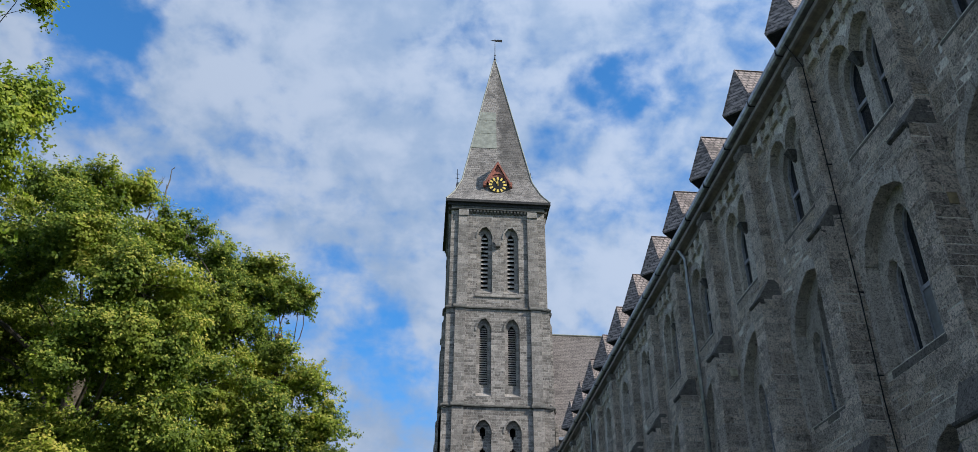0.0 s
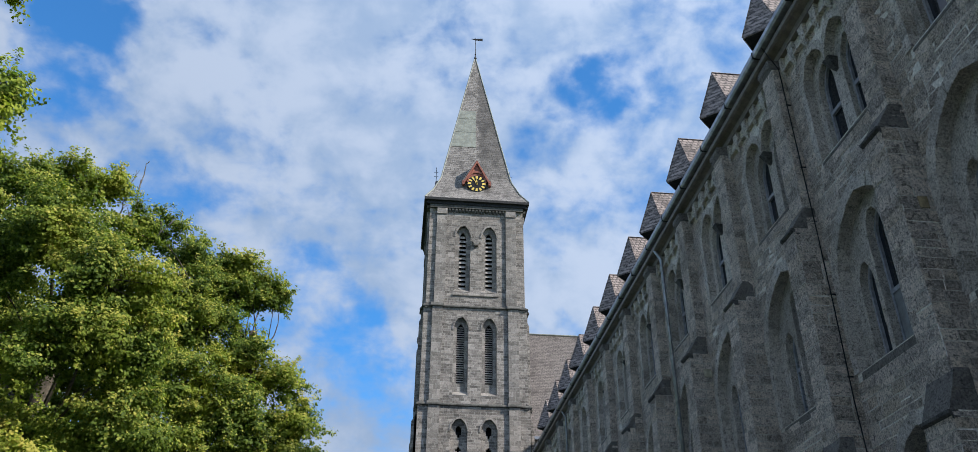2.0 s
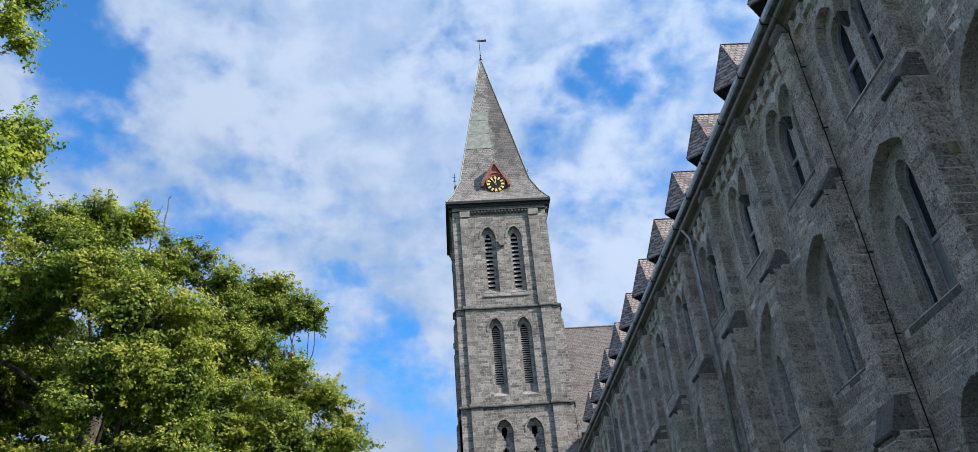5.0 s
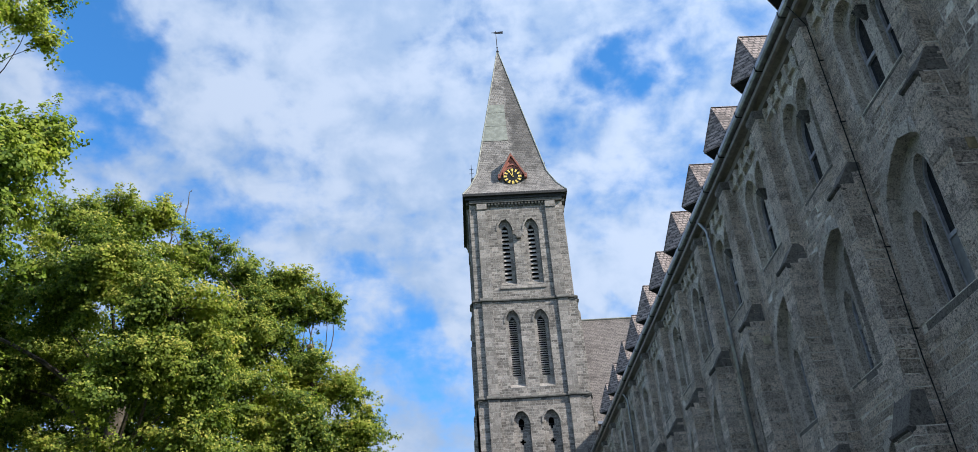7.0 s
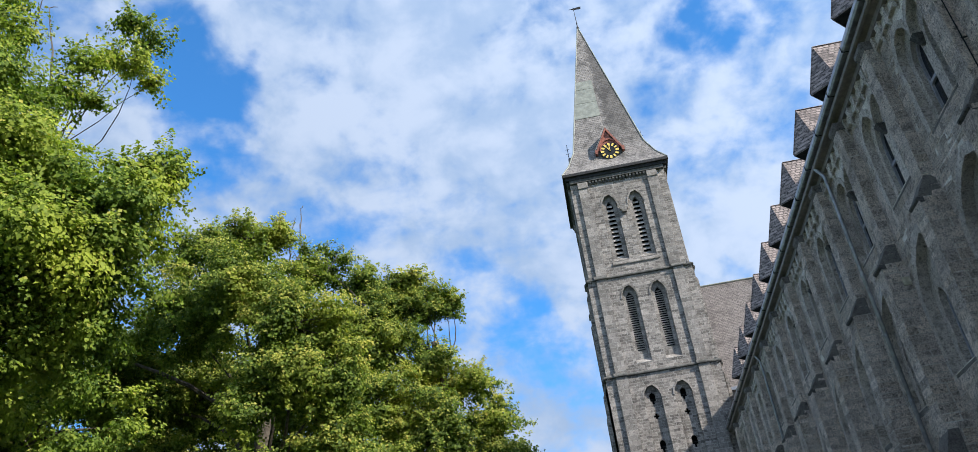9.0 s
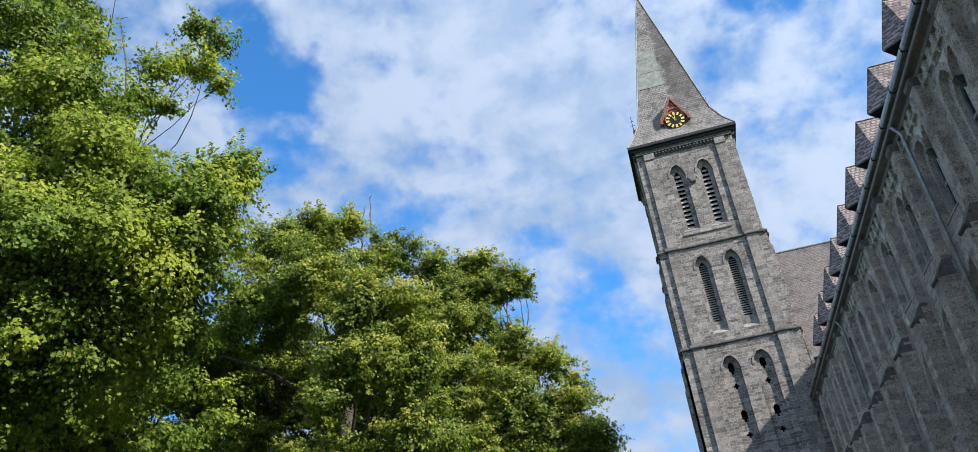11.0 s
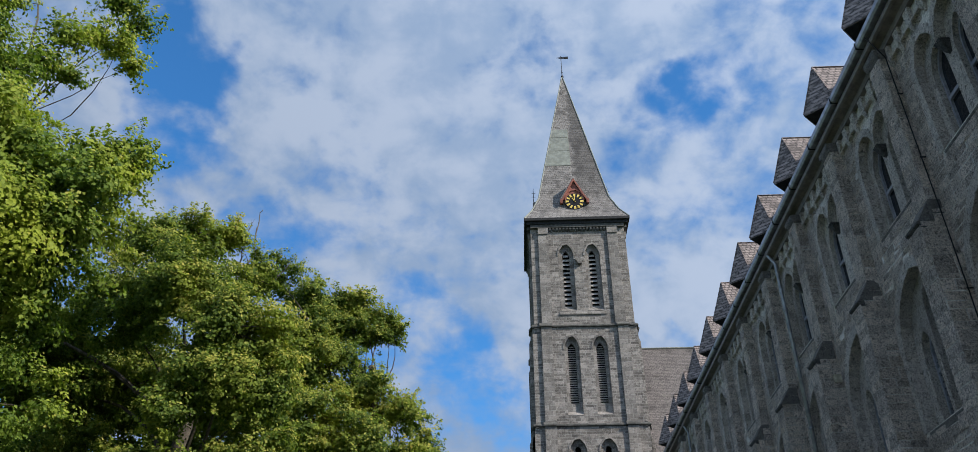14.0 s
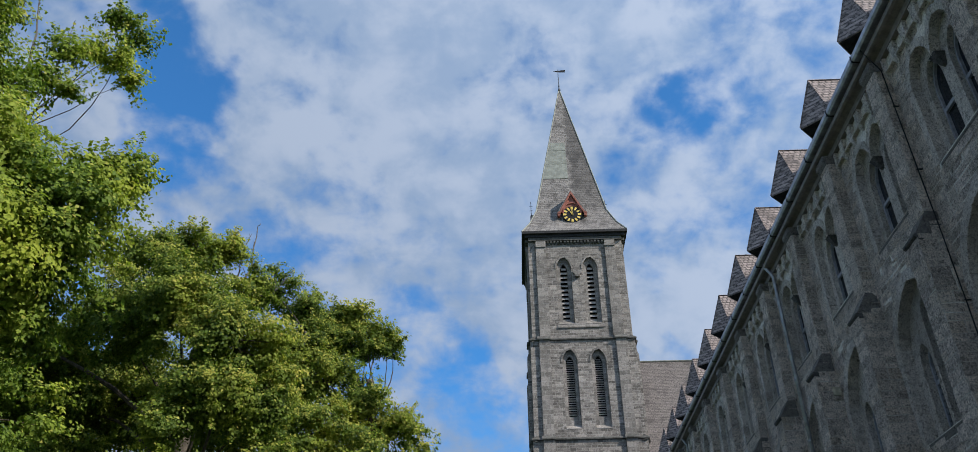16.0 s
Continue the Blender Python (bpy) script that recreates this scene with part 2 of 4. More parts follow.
STONE = rock("wing_limestone", (0.36, 0.317, 0.277), (0.88, 0.775, 0.675), (0.57, 0.475, 0.365), relief=0.085)
STONE_SINGLE = rock("wing_limestone_block", (0.36, 0.317, 0.277), (0.88, 0.775, 0.675), (0.57, 0.475, 0.365), per_object=True, relief=0.085)
DRESSED = rock("dressed_limestone", (0.42, 0.385, 0.345), (0.68, 0.625, 0.56), (0.27, 0.24, 0.20), relief=0.04)
CAP = rock("dark_cap_stone", (0.06, 0.058, 0.055), (0.11, 0.106, 0.10), (0.085, 0.08, 0.075), relief=0.03)
SILL = rock("weathered_sill_stone", (0.13, 0.122, 0.112), (0.22, 0.207, 0.19), (0.17, 0.155, 0.135), relief=0.04)
MORTAR = plain("mortar", (0.60, 0.56, 0.50), 0.95, vary=0.3, scale=20.0, relief=0.02)
TOWER = coursed("tower_limestone", (0.125, 0.113, 0.104), (0.325, 0.294, 0.27), (0.37, 0.355, 0.33), 0.44, 0.20)
TOWER_TRIM = coursed("tower_dressed_stone", (0.172, 0.157, 0.144), (0.295, 0.27, 0.25), (0.35, 0.338, 0.318), 0.6, 0.36)
TOWER_DARK = plain("tower_weathered_trim", (0.10, 0.097, 0.09), 0.9, vary=0.4, scale=3.0, relief=0.02)
SPIRE = slates("spire_slate", (0.095, 0.086, 0.08), (0.235, 0.216, 0.203), 0.34, 0.22, (1.0, 1.0), 1.0, dark_x=5.3)
ROOF = slates("roof_slate", (0.13, 0.12, 0.115), (0.22, 0.20, 0.19), 0.30, 0.18, (0.37, 1.0), 1.2)
DORMER = slates("dormer_slate", (0.125, 0.102, 0.094), (0.31, 0.255, 0.238), 0.20, 0.15, (1.0, 0.6), 1.0, gap=0.2)
NAVE = slates("nave_slate", (0.085, 0.073, 0.068), (0.15, 0.13, 0.122), 0.30, 0.2, (1.0, 0.0), 1.25)
LEAD = plain("lead_sheet", (0.24, 0.25, 0.22), 0.55, 0.0, 0.2, 3.0)
ZINC = plain("zinc", (0.34, 0.35, 0.37), 0.38, 0.7, 0.25, 5.0)
IRON = plain("dark_iron", (0.025, 0.025, 0.027), 0.55, 0.4, 0.3, 12.0)
FASCIA = plain("dark_painted_fascia", (0.17, 0.15, 0.125), 0.35, 0.1, 0.25, 4.0)
SOFFIT = plain("dark_board", (0.03, 0.03, 0.032), 0.8, 0.0, 0.4, 8.0)
FRAME = plain("grey_window_frame", (0.26, 0.27, 0.30), 0.5, 0.0, 0.25, 9.0)
PANEL = plain("grey_window_panel", (0.17, 0.18, 0.19), 0.5, 0.0, 0.2, 5.0)
GLASS = glass_material()
LOUVRE = plain("weathered_louvre", (0.42, 0.38, 0.35), 0.8, 0.0, 0.35, 4.0)
LOUVRE_DARK = plain("dark_louvre", (0.31, 0.30, 0.285), 0.85, 0.0, 0.35, 4.0)
SHADE_BLACK = plain("inside_shade", (0.012, 0.012, 0.012), 0.95, 0.0, 0.2, 2.0)
RED = plain("red_painted_wood", (0.30, 0.11, 0.08), 0.6, 0.0, 0.3, 6.0)
GOLD = plain("gold_paint", (0.85, 0.62, 0.16), 0.4, 0.0, 0.1, 5.0)
BLACK = plain("black_dial", (0.012, 0.012, 0.012), 0.45, 0.0, 0.2, 5.0)
BARK = plain("bark", (0.075, 0.062, 0.048), 0.95, 0.0, 0.5, 9.0, 0.03)
DEAD = plain("dead_wood", (0.13, 0.12, 0.11), 0.9, 0.0, 0.3, 9.0, 0.01)
GRASS = plain("grass", (0.05, 0.085, 0.022), 0.95, 0.0, 0.5, 3.0, 0.05)
LEAF_NEAR = leaf_material("fresh_leaf", (0.05, 0.095, 0.016), (0.185, 0.255, 0.036), (0.33, 0.37, 0.05))
LEAF_LIME = leaf_material("lime_leaf", (0.044, 0.078, 0.014), (0.145, 0.205, 0.031), (0.27, 0.305, 0.042))
LEAF_TIP = leaf_material("yellow_tip_leaf", (0.25, 0.28, 0.055), (0.36, 0.36, 0.075), (0.42, 0.36, 0.08))
BOUNCE_GRAVEL = plain("bounce_gravel", (0.34, 0.31, 0.26), 0.95, 0.0, 0.35, 25.0, 0.03)

# ---- mesh helpers ----
class Mesh:
    """Collects corners and faces for one mesh object."""

    def __init__(self):
        self.v, self.f = [], []

    def hexa(self, p):
        """p: four corners of the back, four of the front, both the same way round."""
        n = len(self.v)
        self.v += [tuple(q) for q in p]
        for f in ((3, 2, 1, 0), (4, 5, 6, 7), (0, 1, 5, 4), (1, 2, 6, 5), (2, 3, 7, 6), (3, 0, 4, 7)):
            self.f.append(tuple(n + i for i in f))

    def box(self, x0, x1, y0, y1, z0, z1, m=None):
        p = [Vector(q) for q in ((x0, y0, z0), (x1, y0, z0), (x1, y1, z0), (x0, y1, z0), (x0, y0, z1), (x1, y0, z1), (x1, y1, z1), (x0, y1, z1))]
        self.hexa([m @ q for q in p] if m else p)

    def prism(self, loop, along):
        """A loop of points swept by the vector along, closed at both ends."""
        n, k = len(self.v), len(loop)
        self.v += [tuple(p) for p in loop] + [tuple(Vector(p) + Vector(along)) for p in loop]
        self.f.append(tuple(range(n + k - 1, n - 1, -1)))
        self.f.append(tuple(range(n + k, n + 2 * k)))
        for i in range(k):
            j = (i + 1) % k
            self.f.append((n + i, n + j, n + k + j, n + k + i))

    def tube(self, pts, radii, sides=6):
        n = len(self.v)
        for i, p in enumerate(pts):
            p = Vector(p)
            d = (Vector(pts[min(i + 1, len(pts) - 1)]) - Vector(pts[max(i - 1, 0)])).normalized()
            a = d.orthogonal().normalized()
            b = d.cross(a)
            for s in range(sides):
                t = 2 * math.pi * s / sides
                self.v.append(tuple(p + (a * math.cos(t) + b * math.sin(t)) * radii[i]))
        for i in range(len(pts) - 1):
            for s in range(sides):
                q = (s + 1) % sides
                self.f.append((n + i * sides + s, n + i * sides + q, n + (i + 1) * sides + q, n + (i + 1) * sides + s))
        self.f.append(tuple(n + s for s in range(sides - 1, -1, -1)))
        self.f.append(tuple(n + (len(pts) - 1) * sides + s for s in range(sides)))

    def data(self, name, mat, smooth=False):
        me = bpy.data.meshes.new(name)
        me.from_pydata(self.v, [], self.f)
        me.validate()
        bm = bmesh.new()
        bm.from_mesh(me)
        bmesh.ops.recalc_face_normals(bm, faces=bm.faces)
        bm.to_mesh(me)
        bm.free()
        me.materials.append(mat)
        if smooth:
            me.polygons.foreach_set("use_smooth", [True] * len(me.polygons))
        return me


def part(name, mesh, mat, parent=None, label="", smooth=False, kind=""):
    ob = new(name, mesh.data(name, mat, smooth) if isinstance(mesh, Mesh) else mesh)
    ob.parent = parent
    return tagged(ob, label, kind=kind)


def thing(name, label, category, group="", kind="", at=(0, 0, 0)):
    ob = new(name)
    ob.empty_display_size = 0.3
    ob.location = at
    return tagged(ob, label, category, group, kind)


def facing(origin, side):
    """Local u, v, w (along, up, outward) to the world, for a face that looks along -x, -y, +x or +y."""
    u, w = {"-x": ((0, 1, 0), (-1, 0, 0)), "-y": ((1, 0, 0), (0, -1, 0)), "+x": ((0, -1, 0), (1, 0, 0)), "+y": ((-1, 0, 0), (0, 1, 0))}[side]
    return Matrix(((u[0], 0, w[0], origin[0]), (u[1], 0, w[1], origin[1]), (0, 1, 0, origin[2]), (0, 0, 0, 1)))


def arch(uc, hw, v0, spring, apex, n=8):
    """A pointed opening as a loop, from its foot on one side over the point to the other."""
    h = apex - spring
    r = (hw * hw + h * h) / (2 * hw)
    top = math.acos(max(-1.0, min(1.0, (r - hw) / r)))
    side = [(hw - r + r * math.cos(top * i / n), spring + r * math.sin(top * i / n)) for i in range(n + 1)]
    loop = [(uc + hw, v0)] + [(uc + a, b) for a, b in side] + [(uc - a, b) for a, b in reversed(side[:-1])] + [(uc - hw, v0)]
    return loop


def panel(mesh, m, outer, holes, front, back):
    """A slab with holes: outer and holes are loops of (u, v), front and back its two depths."""
    bm = bmesh.new()
    edges = []
    for loop in [outer] + holes:
        vs = [bm.verts.new((u, v, 0)) for u, v in loop]
        edges += [bm.edges.new((vs[i], vs[(i + 1) % len(vs)])) for i in range(len(vs))]
    bmesh.ops.triangle_fill(bm, edges=edges, use_beauty=True, normal=(0, 0, 1))
    bm.verts.index_update()
    for depth, flip in ((front, False), (back, True)):
        n = len(mesh.v)
        mesh.v += [tuple(m @ Vector((v.co.x, v.co.y, depth))) for v in bm.verts]
        for f in bm.faces:
            ids = [n + v.index for v in f.verts]
            mesh.f.append(tuple(reversed(ids)) if flip else tuple(ids))
    bm.free()
    n2 = len(mesh.v) - n
    base = n - n2
    k = 0
    for loop in [outer] + holes:
        for i in range(len(loop)):
            a, b = k + i, k + (i + 1) % len(loop)
            mesh.f.append((base + a, base + b, n + b, n + a))
        k += len(loop)


def ring(mesh, m, inner, outer, front, back, gap=0.006, step=2):
    """Dressed blocks between two loops of the same length, each block of its own."""
    i = 0
    while i < len(inner) - 1:
        j = min(i + step, len(inner) - 1) if 0 < i < len(inner) - 2 else i + 1
        long = (Vector(inner[j]) - Vector(inner[i])).length
        cuts = max(1, round(long / 0.34)) if j == i + 1 else 1
        for c in range(cuts):
            a, b = c / cuts, (c + 1) / cuts
            e = gap / max(long / cuts, 0.05)
            ia, ib = (Vector(inner[i]).lerp(Vector(inner[j]), q) for q in (a + e / cuts, b - e / cuts))
            oa, ob = (Vector(outer[i]).lerp(Vector(outer[j]), q) for q in (a + e / cuts, b - e / cuts))
            f = front + random.uniform(-0.006, 0.008)
            mesh.hexa([m @ Vector((*p, back)) for p in (ia, ib, ob, oa)] + [m @ Vector((*p, f)) for p in (ia, ib, ob, oa)])
        i = j


def width_at(loop, v):
    """The stretch of u that a loop covers at the height v."""
    us = []
    for i in range(len(loop)):
        (a, b), (c, d) = loop[i], loop[(i + 1) % len(loop)]
        if (b - v) * (d - v) <= 0 and b != d:
            us.append(a + (c - a) * (v - b) / (d - b))
    return (min(us), max(us)) if us else None


def block_rows(u0, u1, v0, v1, holes, rng, low=0.15, high=0.30, short=0.22, long=0.72):
    """Rows of rubble blocks on a rectangle that keep clear of the holes: u0, u1, v0, v1 of each."""
    v = v0
    out = []
    while v < v1 - 0.05:
        h = min(rng.uniform(low, high), v1 - v)
        if v1 - v - h < 0.09:
            h = v1 - v
        cut = []
        for loop in holes:
            spans = [s for s in (width_at(loop, v + h * q) for q in (0.05, 0.5, 0.95)) if s]
            if spans:
                cut.append((min(s[0] for s in spans), max(s[1] for s in spans)))
        cut.sort()
        a = u0
        for c, d in cut + [(u1, u1)]:
            u = a
            while u < c - 0.04:
                w = rng.uniform(short, long)
                if c - u - w < 0.14:
                    w = c - u
                w = min(w, c - u)
                if h > 0.22 and rng.random() < 0.22 and w < 0.5:
                    s = h * rng.uniform(0.4, 0.6)
                    out += [(u, u + w, v, v + s), (u, u + w, v + s, v + h)]
                else:
                    out.append((u, u + w, v, v + h))
                u += w
            a = max(a, d)
        v += h
    return out


def lay(mesh, m, blocks, rng, base=0.0, proud=(0.005, 0.017), joint=0.011):
    """Rough-faced blocks, each a little askew, into one mesh."""
    for u0, u1, v0, v1 in blocks:
        j = joint * rng.uniform(0.6, 1.3)
        q = [(u0 + j, v0 + j), (u1 - j, v0 + j), (u1 - j, v1 - j), (u0 + j, v1 - j)]
        q = [(a + rng.uniform(-0.010, 0.010), b + rng.uniform(-0.010, 0.010)) for a, b in q]
        d = rng.uniform(*proud)
        cu, cv = (u0 + u1) / 2, (v0 + v1) / 2
        k = 0.985
        back = [m @ Vector((a, b, base - 0.03)) for a, b in q]
        front = [m @ Vector((cu + (a - cu) * k, cv + (b - cv) * k, base + d + rng.uniform(-0.003, 0.004))) for a, b in q]
        mesh.hexa(back + front)


# ---- ground ----
g = Mesh()
rng = random.Random(3)
N = 40
for i in range(N + 1):
    for j in range(N + 1):
        s, t = 2 * i / N - 1, 2 * j / N - 1
        x, y = 1500 * s * abs(s), 1500 * t * abs(t)
        g.v.append((x, y, 0.0 if abs(x) < 60 and abs(y) < 80 else rng.uniform(-0.6, 0.0)))
g.f += [(i * (N + 1) + j, (i + 1) * (N + 1) + j, (i + 1) * (N + 1) + j + 1, i * (N + 1) + j + 1) for i in range(N) for j in range(N)]
tagged(part("ground", g, GRASS), "green lawn between the abbey and the trees", "ground", kind="structure")

# unseen pale strip, added to bounce light up onto the wing wall
g = Mesh()
g.box(-5.0, 7.6, -60, 57, -0.05, 0.02)
tagged(part("bounce_ground", g, BOUNCE_GRAVEL), "unseen pale strip added to bounce light onto the abbey wall", "path", kind="structure")

# ---- the abbey wing ----
WALL_X, BAY, FIRST, EAVE = 8.90, 3.61, 12.70, 16.1
BAYS = range(-4, 12)
Y_NEAR, Y_FAR = FIRST - 4.5 * BAY, 57.45
wing = thing("abbey_wing", "long grey limestone abbey wing with buttresses and slate dormers", "building")
WEST = facing((WALL_X, 0, 0), "-x")


# middles of the openings from a bay's axis, and their heights
BIG, PAIR = 0.46, 0.25
BIG_HW, UP_HW = 1.30, 0.52
SHIFT = 0.46


def double_arch(uc, hw, v0, spring, apex, n=7, grow=0.0):
    """Two pointed arches side by side that meet on the middle, as one loop from the far foot to the near foot."""
    far = arch(uc + hw, hw + grow, v0, spring, apex + grow * 1.2, n)
    keep = [p for p in far if p[0] > uc + 1e-4]
    if far[-1][0] > uc - 1e-4:
        valley = (uc, spring)
    else:
        a, b = next((p, q) for p, q in zip(far, far[1:]) if q[0] <= uc)
        valley = (uc, a[1] + (b[1] - a[1]) * (a[0] - uc) / (a[0] - b[0]))
    return keep + [valley] + [(2 * uc - u, v) for u, v in reversed(keep)]


def grown(kind, c, d=0.0):
    """The openings of one bay: low arch, big arch over three lancets, twin arches above."""
    if kind == "ground":
        return arch(c + BIG, 0.80 + d, 2.2, 5.05, 5.98 + d * 1.2, 6)
    if kind == "big":
        return arch(c + BIG, BIG_HW + d, 7.42, 9.2, 10.82 + d * 1.1, 10)
    return double_arch(c + PAIR, UP_HW, 12.10, 14.10, 14.82, 7, d)


holes = [grown(kind, FIRST + BAY * k, 0.08) for k in BAYS for kind in ("ground", "big", "pair")]
core = Mesh()
panel(core, WEST, [(Y_NEAR, 0), (Y_FAR, 0), (Y_FAR, EAVE), (Y_NEAR, EAVE)], holes, 0.005, -0.60)
core.box(WALL_X + 0.60, 21.0, Y_NEAR, Y_NEAR + 0.5, 0, EAVE)
core.box(20.5, 21.0, Y_NEAR + 0.5, Y_FAR, 0, EAVE)
wall = part("wall", core, MORTAR, wing, "rubble limestone wall with pale mortar joints")


def blocks_of(mesh, name, mat, parent, single, label):
    """The blocks of a mesh of hexahedra, one by one or joined."""
    if not single:
        return part(name, mesh, mat, parent, label, kind="stuff")
    for i in range(0, len(mesh.v), 8):
        one = Mesh()
        one.hexa(mesh.v[i:i + 8])
        part(name, one, mat, parent)



def lancet_window(c, hw, v0, spring, apex, depth, transom=None, panel_top=None, bars=0):
    """A glazed lancet set back in its reveal: frame, pane, and bars."""
    m = facing((WALL_X + depth, 0, 0), "-x")
    win = Mesh()
    o, i = arch(c, hw, v0, spring, apex, 7), arch(c, hw - 0.055, v0 + 0.06, spring, apex - 0.08, 7)
    panel(win, m, o, [i], 0.05, -0.04)
    if transom:
        win.box(c - hw + 0.04, c + hw - 0.04, transom - 0.045, transom + 0.045, -0.03, 0.055, m)
    ob = part("window", win, FRAME, wing, "narrow pointed window with grey frame")
    p = Mesh()
    p.prism([m @ Vector((u, v, -0.012)) for u, v in i], m.to_3x3() @ Vector((0, 0, -0.012)))
    part("pane", p, GLASS, ob)
    if panel_top:
        q = Mesh()
        q.box(c - hw + 0.05, c + hw - 0.05, v0 + 0.05, panel_top - 0.04, 0.0, 0.03, m)
        part("lower_panel", q, PANEL, ob, "flat grey panel")
    for b in range(bars):
        q = Mesh()
        v = v0 + (spring - v0) * (b + 1) / (bars + 1)
        q.box(c - hw + 0.05, c + hw - 0.05, v - 0.009, v + 0.009, 0.0, 0.02, m)
        part("glazing_bar", q, IRON, ob)
    return ob


for k in BAYS:
    c = FIRST + BAY * k
    single = 0 <= k <= 2
    # dressed reveals of the outer order
    for kind, grow, back in (("ground", 0.24, -0.40), ("big", 0.25, -0.27)):
        r = Mesh()
        ring(r, WEST, grown(kind, c), grown(kind, c, grow), 0.028, back)
        blocks_of(r, "voussoir", DRESSED, wall, single and kind != "ground", "dressed stones round an arch")
    for sgn in (1, -1):
        m = c + PAIR
        a, b = arch(m + sgn * UP_HW, UP_HW, 12.10, 14.10, 14.82, 7), arch(m + sgn * UP_HW, UP_HW + 0.2, 12.10, 14.10, 15.04, 7)
        b = [(max(u, m + 0.004) if sgn > 0 else min(u, m - 0.004), v) for u, v in b]
        r = Mesh()
        ring(r, WEST, a[:-1] if sgn > 0 else a[1:], b[:-1] if sgn > 0 else b[1:], 0.028, -0.22)
        blocks_of(r, "voussoir", DRESSED, wall, single, "dressed stones round an arch")
    # the field under the big arch, with its three lancets
    u = c + BIG
    lanc = [(u + 0.74, 0.26, 7.50, 9.05, 9.62), (u + 0.06, 0.29, 7.50, 9.95, 10.50), (u - 0.66, 0.26, 7.50, 9.05, 9.62)]
    f = Mesh()
    panel(f, WEST, grown("big", c, 0.06), [arch(*spec, 7) for spec in lanc], -0.25, -0.58)
    part("arch_field", f, DRESSED, wing, "dressed stone field round three lancets")
    for n, (u, hw, v0, s, a) in enumerate(lanc):
        r = Mesh()
        ring(r, WEST, arch(u, hw + 0.001, v0, s, a, 7), arch(u, hw + 0.06, v0, s, a + 0.1, 7), -0.235, -0.44)
        blocks_of(r, "voussoir", DRESSED, wall, k == 0 and n < 2, "dressed stones round a lancet")
        tall = n == 1
        lancet_window(u, hw - 0.004, v0 + 0.004, s, a - 0.004, 0.46, transom=8.70 if tall or k else None, panel_top=8.70 if tall and k == 0 else None, bars=0 if k == 0 else 9)
    s = Mesh()
    s.prism([WEST @ Vector((c + BIG - 1.28, v, w)) for v, w in ((7.24, -0.1), (7.24, 0.004), (7.26, 0.008), (7.40, 0.008), (7.46, -0.1))], (0, 2.56, 0))
    part("sill", s, SILL, wing, "sloped stone sill")
    # the upper pair, set in a second order
    f = Mesh()
    pair = [(c + PAIR + du, 0.33, 12.14, 13.80, 14.46) for du in (0.52, -0.52)]
    panel(f, WEST, grown("pair", c, 0.05), [arch(*spec, 7) for spec in pair], -0.20, -0.52)
    part("arch_field", f, DRESSED, wing, "dressed stone field round two lancets")
    for u, hw, v0, s, a in pair:
        lancet_window(u, hw - 0.004, v0 + 0.004, s, a - 0.004, 0.38, transom=13.25)
    s = Mesh()
    s.prism([WEST @ Vector((c + PAIR - 1.06, v, w)) for v, w in ((12.0, -0.4), (12.0, 0.016), (12.02, 0.02), (12.06, 0.02), (12.16, -0.4))], (0, 2.12, 0))
    part("sill", s, SILL, wing, "sloped stone sill")
    b = Mesh()
    foot = [WEST @ Vector((c + PAIR + u, v, w)) for u, v, w in ((-0.05, 13.82, -0.21), (0.05, 13.82, -0.21), (0.05, 13.86, -0.12), (-0.05, 13.86, -0.12), (-0.13, 14.13, -0.21), (0.13, 14.13, -0.21), (0.13, 14.13, 0.035), (-0.13, 14.13, 0.035))]
    b.hexa(foot)
    part("corbel", b, CAP, wing, "carved corbel between two arches")
    lancet_window(c + BIG, 0.78, 2.22, 5.05, 5.94, 0.42, transom=4.4)
    # small blind arches under the eaves, between two buttress strips
    t = Mesh()
    mid, step = c + SHIFT, 0.604
    cut = [arch(mid + step * (i - 2), 0.19, 15.20, 15.46, 15.76, 5) for i in range(5)]
    panel(t, WEST, [(mid - 1.52, 15.16), (mid + 1.52, 15.16), (mid + 1.52, 15.92), (mid - 1.52, 15.92)], cut, 0.11, 0.0)
    part("corbel_table", t, DRESSED, wing, "row of small pointed blind arches under the eaves")
    for i in range(6):
        q = Mesh()
        u = mid + step * (i - 2.5)
        q.hexa([WEST @ Vector(p) for p in ((u - 0.03, 14.98, 0.0), (u + 0.03, 14.98, 0.0), (u + 0.03, 14.99, 0.03), (u - 0.03, 14.99, 0.03), (u - 0.10, 15.157, 0.0), (u + 0.10, 15.157, 0.0), (u + 0.10, 15.157, 0.11), (u - 0.10, 15.157, 0.11))])
        part("corbel", q, DRESSED, wing)

# buttresses between the bays: three stages with sloped weatherings, the last a flat strip up to the cornice
STEPS = ((0.36, WALL_X - 0.87, 0.0, 5.42), (0.29, WALL_X - 0.63, 5.42, 10.68), (0.28, WALL_X - 0.31, 10.68, 15.57))


